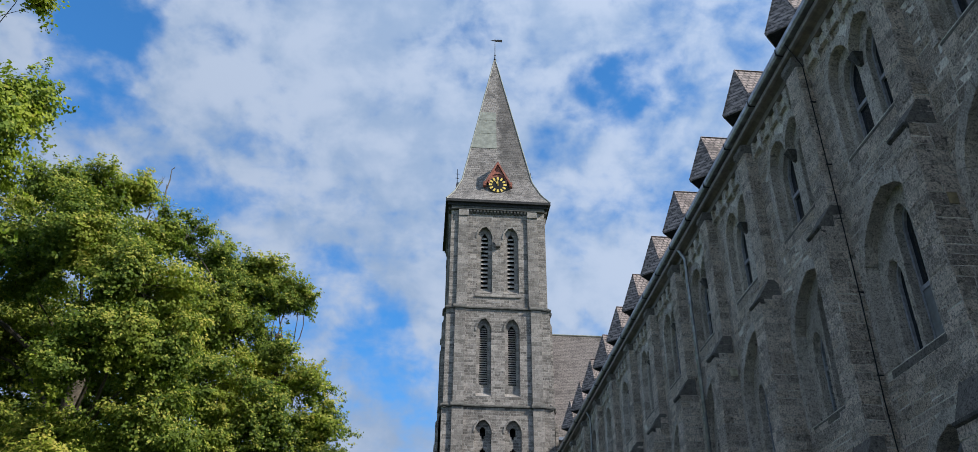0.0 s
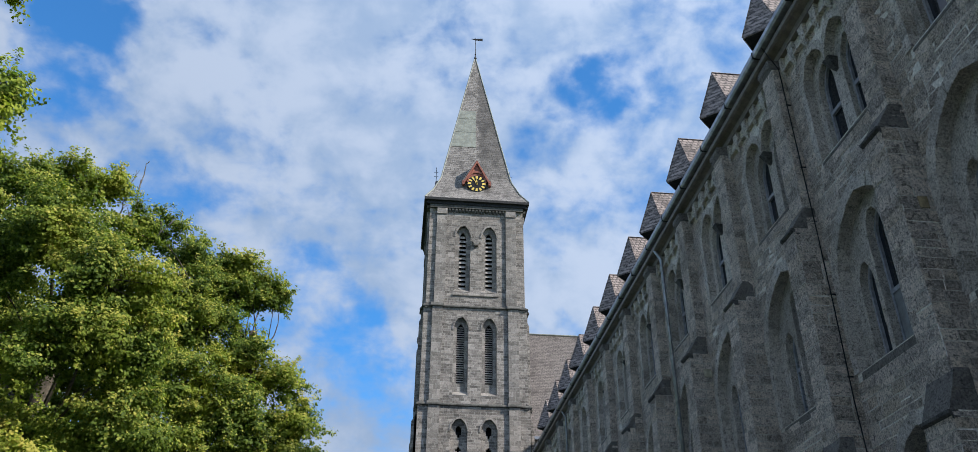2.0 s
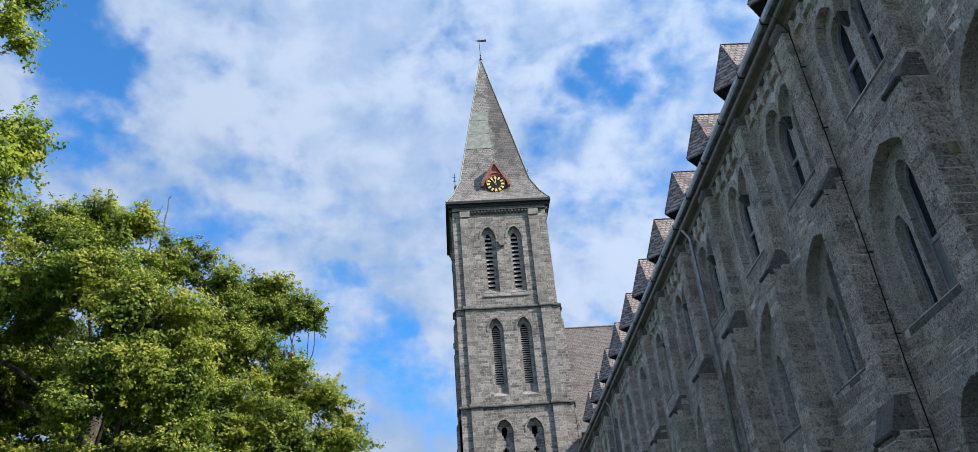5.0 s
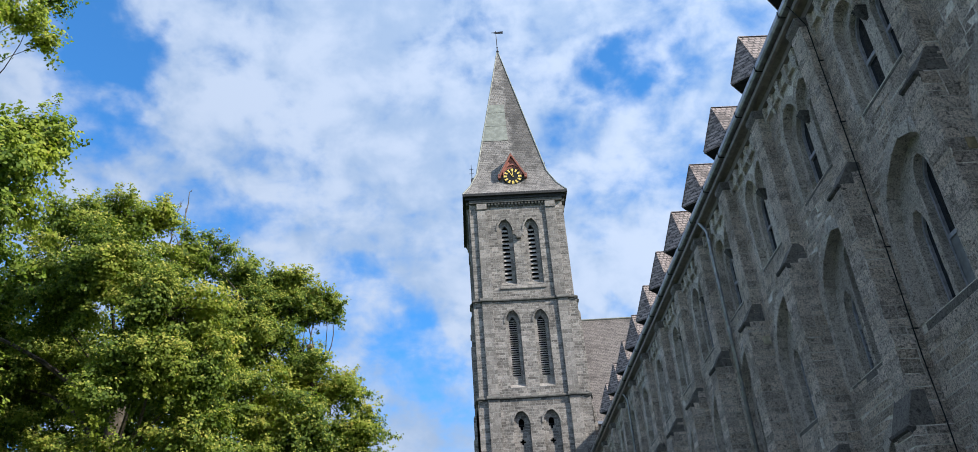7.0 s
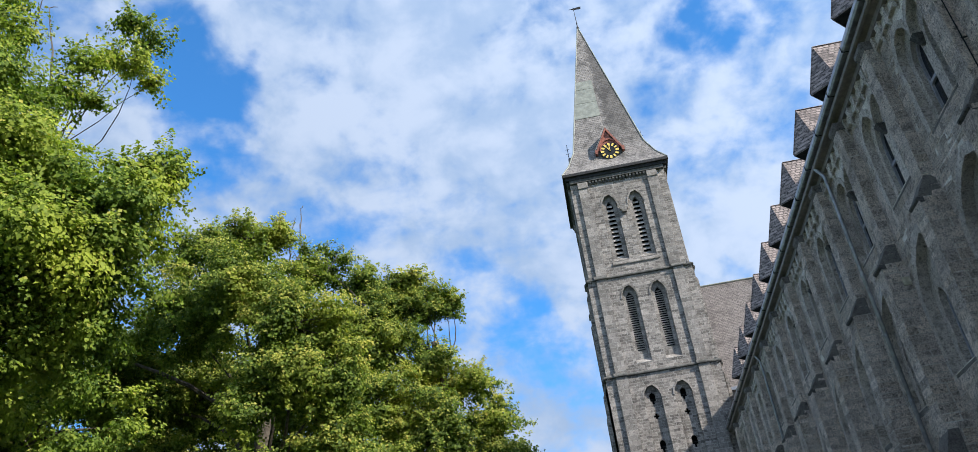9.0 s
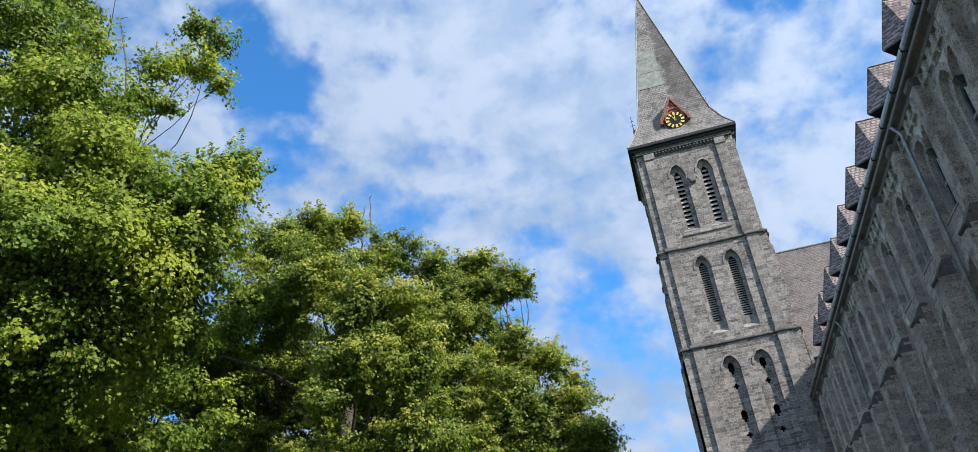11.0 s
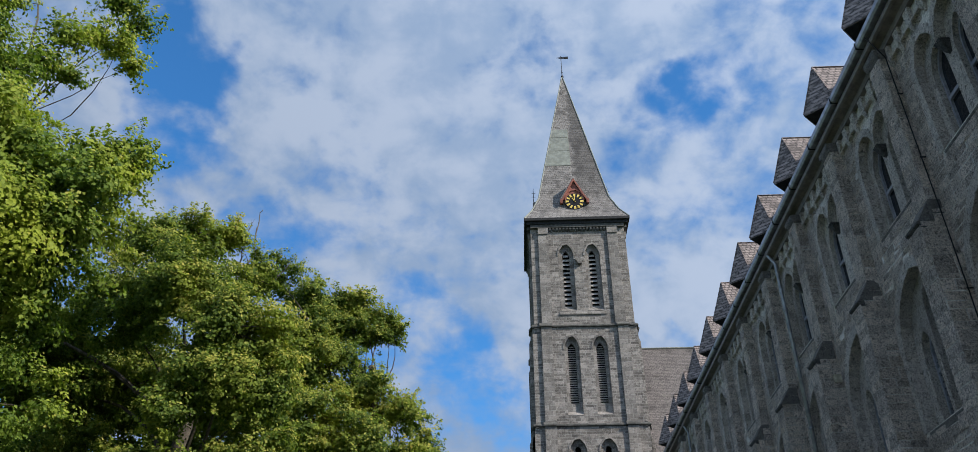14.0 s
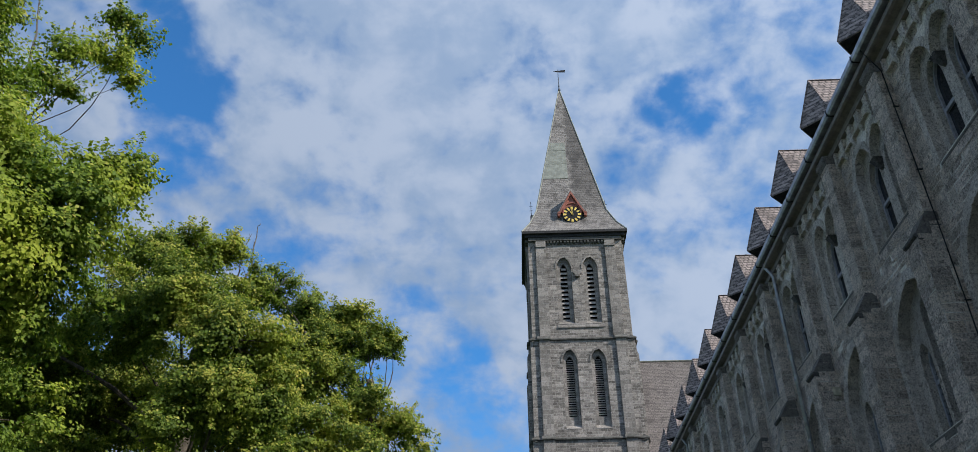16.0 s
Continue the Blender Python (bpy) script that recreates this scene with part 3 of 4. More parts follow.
def buttress(y):
    b = Mesh()
    for half, x, z0, z1 in STEPS:
        b.box(x, WALL_X, y - half, y + half, z0, z1 + (0.10 if z1 < 12 else 0.0))
    ob = part("buttress", b, MORTAR, wing, "stepped limestone buttress with sloped stone cap")
    for x, z, up, hw, back in ((WALL_X - 0.65, 10.72, 0.60, 0.30, WALL_X - 0.31), (WALL_X - 0.89, 5.46, 0.72, 0.37, WALL_X - 0.63)):
        # the sloped weathering in two courses over a dark moulded lip
        mx, mz = x + (back - x) * 0.5, z + 0.06 + (up - 0.06) * 0.5
        for lo, hi in (((x, z + 0.06), (mx - 0.004, mz - 0.008)), ((mx + 0.004, mz), (back, z + up))):
            cap = Mesh()
            cap.prism([(lo[0], y - hw + 0.006, lo[1]), (hi[0], y - hw + 0.006, hi[1]), (back + 0.25, y - hw + 0.006, hi[1]), (back + 0.25, y - hw + 0.006, lo[1])], (0, 2 * hw - 0.012, 0))
            part("cap", cap, SILL, ob, "sloped weathering stone")
        lip = Mesh()
        loop = [(x + 0.07, z - 0.10), (x + 0.02, z - 0.08), (x + 0.01, z - 0.04), (x - 0.045, z), (x - 0.045, z + 0.05), (x + 0.0, z + 0.055), (x + 0.13, z + 0.055), (x + 0.13, z - 0.10)]
        lip.prism([(a, y - hw, h) for a, h in loop], (0, 2 * hw, 0))
        part("lip", lip, CAP, ob, "dark moulded drip stone")
    head = Mesh()
    loop = [(WALL_X - 0.31, 15.30), (WALL_X - 0.40, 15.44), (WALL_X - 0.40, 15.578), (WALL_X - 0.1, 15.578), (WALL_X - 0.1, 15.30)]
    head.prism([(a, y - 0.31, h) for a, h in loop], (0, 0.62, 0))
    part("head", head, SILL, ob, "projecting stone under the cornice")
    return ob


buttresses = [(FIRST + BAY * (k + 0.5) + SHIFT, buttress(FIRST + BAY * (k + 0.5) + SHIFT)) for k in range(-5, 12)]

# cornice, gutter, roof
c = Mesh()
c.prism([(WALL_X, Y_NEAR, 15.58), (WALL_X - 0.13, Y_NEAR, 15.58), (WALL_X - 0.15, Y_NEAR, 15.72), (WALL_X - 0.27, Y_NEAR, 15.76), (WALL_X - 0.33, Y_NEAR, 15.76), (WALL_X - 0.385, Y_NEAR, 15.79), (WALL_X - 0.41, Y_NEAR, 15.85), (WALL_X - 0.39, Y_NEAR, 15.91), (WALL_X - 0.34, Y_NEAR, 15.94), (WALL_X - 0.34, Y_NEAR, 15.97), (WALL_X, Y_NEAR, 15.97)], (0, Y_FAR - Y_NEAR, 0))
part("cornice", c, FASCIA, wing, "dark moulded cornice under the gutter")
c = Mesh()
c.prism([(WALL_X - 0.30, Y_NEAR, 15.98), (WALL_X - 0.50, Y_NEAR, 15.98), (WALL_X - 0.54, Y_NEAR, 16.04), (WALL_X - 0.54, Y_NEAR, 16.16), (WALL_X - 0.50, Y_NEAR, 16.18), (WALL_X - 0.47, Y_NEAR, 16.14), (WALL_X - 0.30, Y_NEAR, 16.10)], (0, Y_FAR - Y_NEAR, 0))
gutter = part("gutter", c, ZINC, wing, "grey zinc gutter")
for i in range(30):
    q = Mesh()
    y = Y_NEAR + 2.0 * i + 0.6
    if y < Y_FAR - 0.3:
        q.box(WALL_X - 0.555, WALL_X - 0.30, y - 0.012, y + 0.012, 15.965, 16.17)
        part("gutter_bracket", q, IRON, gutter)
r = Mesh()
r.prism([(WALL_X - 0.32, Y_NEAR, 16.08), (14.8, Y_NEAR, 22.9), (21.6, Y_NEAR, 16.3), (21.3, Y_NEAR, 16.2), (14.8, Y_NEAR, 22.6), (WALL_X + 0.1, Y_NEAR, 16.0)], (0, Y_FAR - Y_NEAR, 0))
part("roof", r, ROOF, wing, "steep grey slate roof")
e = Mesh()
e.prism([(WALL_X, Y_NEAR + 0.01, 16.0), (21.0, Y_NEAR + 0.01, 16.0), (14.8, Y_NEAR + 0.01, 22.5)], (0, 0.4, 0))
part("gable", e, MORTAR, wing)


def dormer(y):
    """A slate dormer whose roof ends in a prow over a dark soffit."""
    z, top = 18.02, 19.95
    side, back = 0.73, 12.0
    r = Mesh()
    ridge, rear = (9.58, y, top), (back + 0.4, y, top)
    rim = [(8.92, y, z), (9.66, y - side, z), (back - 0.6, y - side, z), (back - 0.6, y + side, z), (9.66, y + side, z)]
    low = [(a, b, h - 0.05) for a, b, h in rim]
    r.v += [ridge, rear] + rim + low
    r.f += [(0, 2, 3), (0, 3, 4, 1), (0, 6, 2), (0, 1, 5, 6), (1, 4, 5)]
    r.f += [(2 + i, 2 + (i + 1) % 5, 7 + (i + 1) % 5, 7 + i) for i in range(5)]
    r.f += [(7, 8, 9, 10, 11)]
    ob = part("dormer", r, DORMER, wing, "small slate dormer with a pointed front")
    s = Mesh()
    s.prism([(8.97, y, z - 0.075), (9.67, y - side + 0.04, z - 0.075), (back - 0.7, y - side + 0.04, z - 0.075), (back - 0.7, y + side - 0.04, z - 0.075), (9.67, y + side - 0.04, z - 0.075)], (0, 0, 0.03))
    part("soffit", s, SOFFIT, ob, "dark boarded soffit")
    b = Mesh()
    b.prism([(9.42, y - 0.46, 16.8), (10.6, y - 0.46, 16.8), (10.6, y + 0.46, 16.8), (9.42, y + 0.46, 16.8)], (0, 0, z - 0.075 - 16.8))
    part("body", b, SOFFIT, ob)
    h = Mesh()
    for n in (-1, 1):
        h.tube([(9.575, y, top + 0.012), (9.66, y + n * side, z + 0.012)], [0.022, 0.022], 5)
    h.tube([(9.575, y, top + 0.012), (8.92, y, z + 0.012)], [0.022, 0.022], 5)
    h.tube([(9.57, y, top + 0.015), (back + 0.3, y, top + 0.015)], [0.03, 0.03], 5)
    part("ridge_capping", h, DORMER, ob)
    return ob


for k in BAYS:
    dormer(FIRST + 3.64 * k + 0.05)

# pipes and cable
def pipe(y, x, radius, z1, name, label, mat, every):
    p = Mesh()
    p.tube([(x - 0.22, y, z1 + 0.25), (x - 0.2, y, z1 + 0.05), (x, y, z1 - 0.3), (x, y, 0.0)], [radius] * 4, 10)
    ob = part(name, p, mat, wing, label, smooth=True)
    for i in range(1, int(z1 / every)):
        q = Mesh()
        q.tube([(x, y, z1 - every * i - 0.03), (x, y, z1 - every * i + 0.03)], [radius * 1.35] * 2, 10)
        part("clamp", q, mat, ob)
    return ob


pipe(24.78, WALL_X - 0.13, 0.06, 15.75, "downpipe", "grey zinc downpipe fixed to the wall", ZINC, 2.0)
pipe(42.6, WALL_X - 0.13, 0.06, 15.75, "downpipe", "grey zinc downpipe fixed to the wall", ZINC, 2.0)
q = Mesh()
q.tube([(8.42, 14.66, 16.0), (8.74, 14.64, 15.30), (8.775, 14.66, 10.9), (8.765, 14.65, 9.0), (8.735, 14.65, 6.9), (8.72, 14.58, 5.6), (8.72, 14.58, 0.0)], [0.014] * 7, 5)
cable = part("cable", q, IRON, wing, "black lightning cable down the buttress")
for z, x in ((14.2, 8.755), (12.4, 8.765), (9.2, 8.768), (7.4, 8.745)):
    q = Mesh()
    q.box(x - 0.03, x + 0.10, 14.64, 14.675, z - 0.012, z + 0.012)
    part("clamp", q, IRON, cable)

# ---- the church tower ----
TX, TY = 5.16, 57.5          # middle of the front, plane of the front
HALF, DEPTH = 3.88, 7.7
TC = TY + DEPTH / 2
tower = thing("church_tower", "tall square grey limestone church tower with slate spire", "tower", at=(0, 0, 0))


def tower_sides(half):
    """Frames for the four faces, u measured from the middle."""
    return {
        "-y": facing((TX, TC - half, 0), "-y"), "+y": facing((TX, TC + half, 0), "+y"),
        "-x": facing((TX - half, TC, 0), "-x"), "+x": facing((TX + half, TC, 0), "+x"),
    }


# stages: foot, head, half width, strip (inner edge, outer edge), strip depth
STAGES = ((0.0, 20.8, 4.05, 2.50, 3.32, 0.16), (20.8, 28.55, 3.95, 2.50, 3.28, 0.15), (28.55, 37.75, 3.80, 2.38, 3.20, 0.14))
WINDOWS = {
    0: [(s, 0.60, 12.6, 18.95, 19.95) for s in (-1.07, 1.07)],
    1: [(s, 0.56, 21.62, 26.75, 27.85) for s in (-1.07, 1.07)],
    2: [(s, 0.60, 29.95, 34.85, 36.0) for s in (-1.05, 1.05)],
}
for n, (z0, z1, half, s0, s1, sd) in enumerate(STAGES):
    for side, m in tower_sides(half).items():
        w = Mesh()
        e = half if side in ("-y", "+y") else half - 0.45
        loops = [arch(*spec, 8) for spec in WINDOWS[n]]
        panel(w, m, [(-e, z0), (e, z0), (e, z1), (-e, z1)], loops, 0.0, -0.45)
        ob = part("wall", w, TOWER, tower, "coursed grey limestone tower wall")
        for sgn in (-1, 1):
            p = Mesh()
            a, b = sorted((sgn * s0, sgn * s1))
            p.box(a, b, z0, z1 - (0.9 if n == 2 else 0.0), -0.02, sd, m)
            if n == 2:
                p.hexa([m @ Vector(q) for q in ((a, z1 - 0.9, -0.02), (b, z1 - 0.9, -0.02), (b, z1 - 0.9, sd + 0.07), (a, z1 - 0.9, sd + 0.07), (a, z1 - 0.35, -0.02), (b, z1 - 0.35, -0.02), (b, z1 - 0.35, sd + 0.07), (a, z1 - 0.35, sd + 0.07))])
            part("pilaster", p, TOWER_TRIM, ob, "flat corner pilaster")
        for u, hw, v0, sp, ap in WINDOWS[n]:
            # hood
            h = Mesh()
            big = arch(u, hw + 0.13, v0, sp, ap + 0.16, 8)
            ring(h, m, arch(u, hw + 0.008, v0, sp, ap + 0.008, 8)[1:-1], big[1:-1], 0.04, -0.05, step=3)
            part("hood_mould", h, TOWER_TRIM, ob, kind="stuff")
            sl = Mesh()
            sl.prism([m @ Vector(p) for p in ((u - hw + 0.004, v0 - 0.02, 0.012), (u - hw + 0.004, v0 - 0.02, -0.4), (u - hw + 0.004, v0 + 0.5, -0.4), (u - hw + 0.004, v0 + 0.03, 0.012))], m.to_3x3() @ Vector((2 * hw - 0.008, 0, 0)))
            part("sill", sl, TOWER_TRIM, ob, "sloped stone sill")
            back = Mesh()
            if n == 2:
                slot = arch(u, 0.27, 30.3, 34.85, 35.42, 6)
            elif n == 1:
                slot = arch(u, 0.29, 22.55, 26.75, 27.32, 6)
            if n:
                panel(back, m, arch(u, hw - 0.002, v0, sp, ap - 0.002, 8), [slot], -0.24, -0.44)
                part("reveal", back, TOWER_TRIM, ob)
                lo, hi = slot[0][1], max(v for _, v in slot)
                # near-black sheet, its colour stands in for the shade inside the belfry
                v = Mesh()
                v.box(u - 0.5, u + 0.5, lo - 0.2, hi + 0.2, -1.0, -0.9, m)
                win = part("louvre_window", v, SHADE_BLACK, tower, "pointed belfry opening with sloping louvres")
                count = 13 if n == 2 else 26
                for i in range(count):
                    z = lo + (hi - 0.15 - lo) * (i + 0.5) / count
                    hw2 = 0.27 if z < sp else 0.27 * max(0.25, (hi - z) / (hi - sp)) ** 0.6
                    q = Mesh()
                    t, d = (0.10, 0.20) if n == 2 else (0.05, 0.11)
                    q.hexa([m @ Vector(p) for p in ((u - hw2, z - d, -0.30), (u + hw2, z - d, -0.30), (u + hw2, z + d * 0.5, -0.62), (u - hw2, z + d * 0.5, -0.62), (u - hw2, z - d + t, -0.30), (u + hw2, z - d + t, -0.30), (u + hw2, z + d * 0.5 + t, -0.62), (u - hw2, z + d * 0.5 + t, -0.62))])
                    part("slat", q, LOUVRE if n == 2 else LOUVRE_DARK, win)
            else:
                # blind lancets pierced by crosses and small arched lights
                pierced = []
                for zc in (17.72, 14.38):
                    a, b = 0.075, 0.20
                    pierced.append([(u + p, zc + q) for p, q in ((a, -b), (a, -a), (b, -a), (b, a), (a, a), (a, b), (-a, b), (-a, a), (-b, a), (-b, -a), (-a, -a), (-a, -b))])
                for zc in (19.0, 15.65):
                    pierced.append([(p, q) for p, q in arch(u, 0.20, zc - 0.22, zc + 0.18, zc + 0.42, 5)] + [(u - 0.08, zc - 0.22), (u - 0.08, zc - 0.42), (u + 0.08, zc - 0.42), (u + 0.08, zc - 0.22)])
                panel(back, m, arch(u, hw - 0.002, v0, sp, ap - 0.002, 8), pierced, -0.26, -0.44)
                part("reveal", back, TOWER, ob, "blind lancet pierced by small crosses")
                # same near-black sheet, painted shade behind the pierced lights
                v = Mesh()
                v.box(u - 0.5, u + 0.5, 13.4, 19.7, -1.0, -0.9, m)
                part("shade_backing", v, SHADE_BLACK, ob)
                for zc in (19.0, 15.65):
                    q = Mesh()
                    q.box(u - 0.17, u + 0.17, zc - 0.05, zc - 0.02, -0.42, -0.38, m)
                    part("grille", q, IRON, ob)
        if n == 2:
            sl = Mesh()
            sl.prism([m @ Vector(p) for p in ((-1.78, 29.62, 0.0), (-1.78, 29.62, 0.07), (-1.78, 29.70, 0.08), (-1.78, 29.93, 0.0))], m.to_3x3() @ Vector((3.56, 0, 0)))
            part("sill", sl, TOWER_TRIM, ob, "common stone sill of the belfry lancets")
            # bracket between the belfry lancets
            k = Mesh()
            k.prism([m @ Vector((u, v, 0.0)) for u, v in ((-0.17, 34.05), (0.17, 34.05), (0.22, 34.28), (0.33, 34.38), (0.36, 34.58), (-0.36, 34.58), (-0.33, 34.38), (-0.22, 34.28))], m.to_3x3() @ Vector((0, 0, 0.22)))
            part("bracket", k, TOWER_TRIM, ob, "empty stone bracket")
            for i in range(17):
                d = Mesh()
                u = -2.2 + 4.4 * i / 16
                d.prism([m @ Vector(p) for p in ((u - 0.075, 37.12, -0.02), (u - 0.075, 37.12, 0.10), (u - 0.075, 37.24, 0.20), (u - 0.075, 37.42, 0.20), (u - 0.075, 37.42, -0.02))], m.to_3x3() @ Vector((0.15, 0, 0)))
                part("dentil", d, TOWER_DARK, ob)
            d = Mesh()
            d.box(-half, half, 37.42, 37.75, -0.02, 0.24, m)
            part("eaves_band", d, TOWER_DARK, ob)

# string courses with sloped tops, round all four sides
for z, half, nxt in ((20.8, 4.05, 3.95), (28.55, 3.95, 3.80)):
    for side, m in tower_sides(half).items():
        s = Mesh()
        e = half + 0.10
        s.hexa([m @ Vector(p) for p in ((-e, z - 0.16, -0.3), (e, z - 0.16, -0.3), (e, z + 0.0, 0.12), (-e, z + 0.0, 0.12), (-e + 0.2, z + 0.36, -0.3), (e - 0.2, z + 0.36, -0.3), (e, z + 0.09, 0.12), (-e, z + 0.09, 0.12))])
        for sgn in (-1, 1):
            a, b = sorted((sgn * 2.42, sgn * 3.42))
            s.hexa([m @ Vector(p) for p in ((a, z - 0.17, -0.3), (b, z - 0.17, -0.3), (b, z - 0.01, 0.27), (a, z - 0.01, 0.27), (a, z + 0.45, -0.1), (b, z + 0.45, -0.1), (b, z + 0.08, 0.27), (a, z + 0.08, 0.27))])
        part("string_course", s, TOWER_DARK, tower, "weathered stone string course")
# stepped offsets on the flanks
for sgn in (-1, 1):
    for z0, z1, out in ((0.0, 20.3, 0.42), (20.8, 28.0, 0.22)):
        for dy in (-2.9, 2.9):
            f = Mesh()
            x0 = TX + sgn * 3.9
            x1 = TX + sgn * (4.0 + out)
            f.prism([(x0, TC + dy - 0.42, z0), (x1, TC + dy - 0.42, z0), (x1, TC + dy - 0.42, z1 - 0.5), (x0, TC + dy - 0.42, z1 + 0.35)], (0, 0.84, 0))
            part("side_buttress", f, TOWER, tower)

# eaves and spire
E0, E1, E2 = 4.27, 3.50, 2.98
Z0, Z1, Z2 = 38.22, 39.35, 41.0
sp = Mesh()
levels = ((E0, Z0), (E1 + 0.12, Z1), (E2, Z2), (0.06, 57.2))
for h, z in levels:
    sp.v += [(TX - h, TC - h, z), (TX + h, TC - h, z), (TX + h, TC + h, z), (TX - h, TC + h, z)]
for i in range(3):
    for s in range(4):
        q = (s + 1) % 4
        sp.f.append((i * 4 + s, i * 4 + q, (i + 1) * 4 + q, (i + 1) * 4 + s))
sp.f += [(3, 2, 1, 0), (12, 13, 14, 15)]
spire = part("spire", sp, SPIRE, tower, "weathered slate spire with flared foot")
hips = Mesh()
for a, b in ((-1, -1), (1, -1), (1, 1), (-1, 1)):
    hips.tube([(TX + a * h, TC + b * h, z + 0.01) for h, z in levels], [0.06, 0.06, 0.06, 0.05], 6)
part("hip_roll", hips, LEAD, spire, "lead hip rolls")
for side, m in tower_sides(E0).items():
    ev = Mesh()
    e = E0 + 0.03 if side in ("-y", "+y") else E0 - 0.16
    ev.box(-e, e, Z0 - 0.24, Z0 - 0.01, -0.15, 0.03, m)
    part("eave_board", ev, SOFFIT, tower, "dark eaves board and gutter")
ev = Mesh()
ev.box(TX - E0 + 0.16, TX + E0 - 0.16, TC - E0 + 0.16, TC + E0 - 0.16, Z0 - 0.50, Z0 - 0.05)
part("eave_soffit", ev, SOFFIT, tower)


def on_spire(u, z, lift):
    """A point on the front slope of the spire."""
    y = TC - (E2 + (0.06 - E2) * (z - Z2) / (57.2 - Z2))
    return (TX + u, y - lift, z)


def spire_half(z):
    return E2 + (0.06 - E2) * (z - Z2) / (57.2 - Z2)


for z0, z1 in ((44.9, 46.75), (46.79, 48.5), (48.54, 49.6)):
    p = Mesh()
    a, b = -spire_half(z0) + 0.04, -spire_half(z1) + 0.04
    p.hexa([on_spire(a, z0, 0.0), on_spire(0.02, z0, 0.0), on_spire(0.02, z1, 0.0), on_spire(b, z1, 0.0), on_spire(a, z0, 0.03), on_spire(0.02, z0, 0.03), on_spire(0.02, z1, 0.03), on_spire(b, z1, 0.03)])
    part("repair_sheet", p, LEAD, spire, "pale greenish repair sheet")


def clock_gable(m, with_clock):
    """A red wooden gable on the spire's foot; m: u along, v up from the dial's middle, w outward."""
    g = Mesh()
    hw = 1.0
    g.prism([m @ Vector(p) for p in ((-hw, -0.95, -2.2), (hw, -0.95, -2.2), (hw, 0.35, -2.2), (0, 2.15, -2.2), (-hw, 0.35, -2.2))], m.to_3x3() @ Vector((0, 0, 2.05)))
    ob = part("clock_gable", g, TOWER_DARK, tower, "small gable with red bargeboards on the spire")
    r = Mesh()
    for s in (-1, 1):
        r.hexa([m @ Vector(p) for p in ((s * 1.15, 0.12, -2.3), (0, 2.35, -2.3), (0, 2.46, -2.3), (s * 1.25, 0.14, -2.3), (s * 1.15, 0.12, 0.10), (0, 2.35, 0.10), (0, 2.46, 0.10), (s * 1.25, 0.14, 0.10))])
    part("gable_roof", r, SPIRE, ob)
    b = Mesh()
    for s in (-1, 1):
        b.hexa([m @ Vector(p) for p in ((s * 1.00, 0.05, 0.02), (0, 2.05, 0.02), (0, 2.34, 0.02), (s * 1.15, 0.08, 0.02), (s * 1.00, 0.05, 0.14), (0, 2.05, 0.14), (0, 2.34, 0.14), (s * 1.15, 0.08, 0.14))])
        b.box(s * 1.1 - 0.11, s * 1.1 + 0.11, -0.15, 0.25, -0.3, 0.12, m)
    part("bargeboard", b, RED, ob, "red painted bargeboards")
    t = Mesh()
    t.prism([m @ Vector((u, v, -0.12)) for u, v in ((-0.95, 0.25), (0.95, 0.25), (0.05, 2.1), (-0.05, 2.1))], m.to_3x3() @ Vector((0, 0, 0.10)))
    part("tympanum", t, RED, ob)
    arcs = Mesh()
    o, i = arch(0, 0.80, 0.1, 0.35, 1.35, 7), arch(0, 0.68, 0.1, 0.35, 1.18, 7)
    ring(arcs, m, i, o, 0.06, -0.04, 0.001, 3)
    part("cusped_arch", arcs, RED, ob)
    if not with_clock:
        return ob
    d = Mesh()
    k = 40
    d.prism([m @ Vector((0.80 * math.cos(2 * math.pi * j / k), 0.80 * math.sin(2 * math.pi * j / k), -0.10)) for j in range(k)], m.to_3x3() @ Vector((0, 0, 0.14)))
    dial = part("dial", d, BLACK, ob, "black clock dial")
    for j in range(12):
        a = 2 * math.pi * j / 12
        c, s = math.cos(a), math.sin(a)
        q = Mesh()
        half = 0.085 if j % 3 else 0.10
        q.hexa([m @ Vector((r * s + t * c, r * c - t * s, w)) for w in (0.035, 0.055) for r, t in ((0.47, -half * 0.75), (0.47, half * 0.75), (0.75, half), (0.75, -half))])
        part("numeral_bar", q, GOLD, dial, "gold hour mark")
    for a, length, wide in ((0.0, 0.60, 0.05), (-math.pi / 6, 0.42, 0.06)):
        c, s = math.cos(a), math.sin(a)
        q = Mesh()
        q.hexa([m @ Vector((r * s + t * c, r * c - t * s, w)) for w in (0.06, 0.08) for r, t in ((-0.1, -wide), (-0.1, wide), (length, wide * 0.3), (length, -wide * 0.3))])
        part("clock_hand", q, GOLD, dial, "gold clock hand")
    return ob


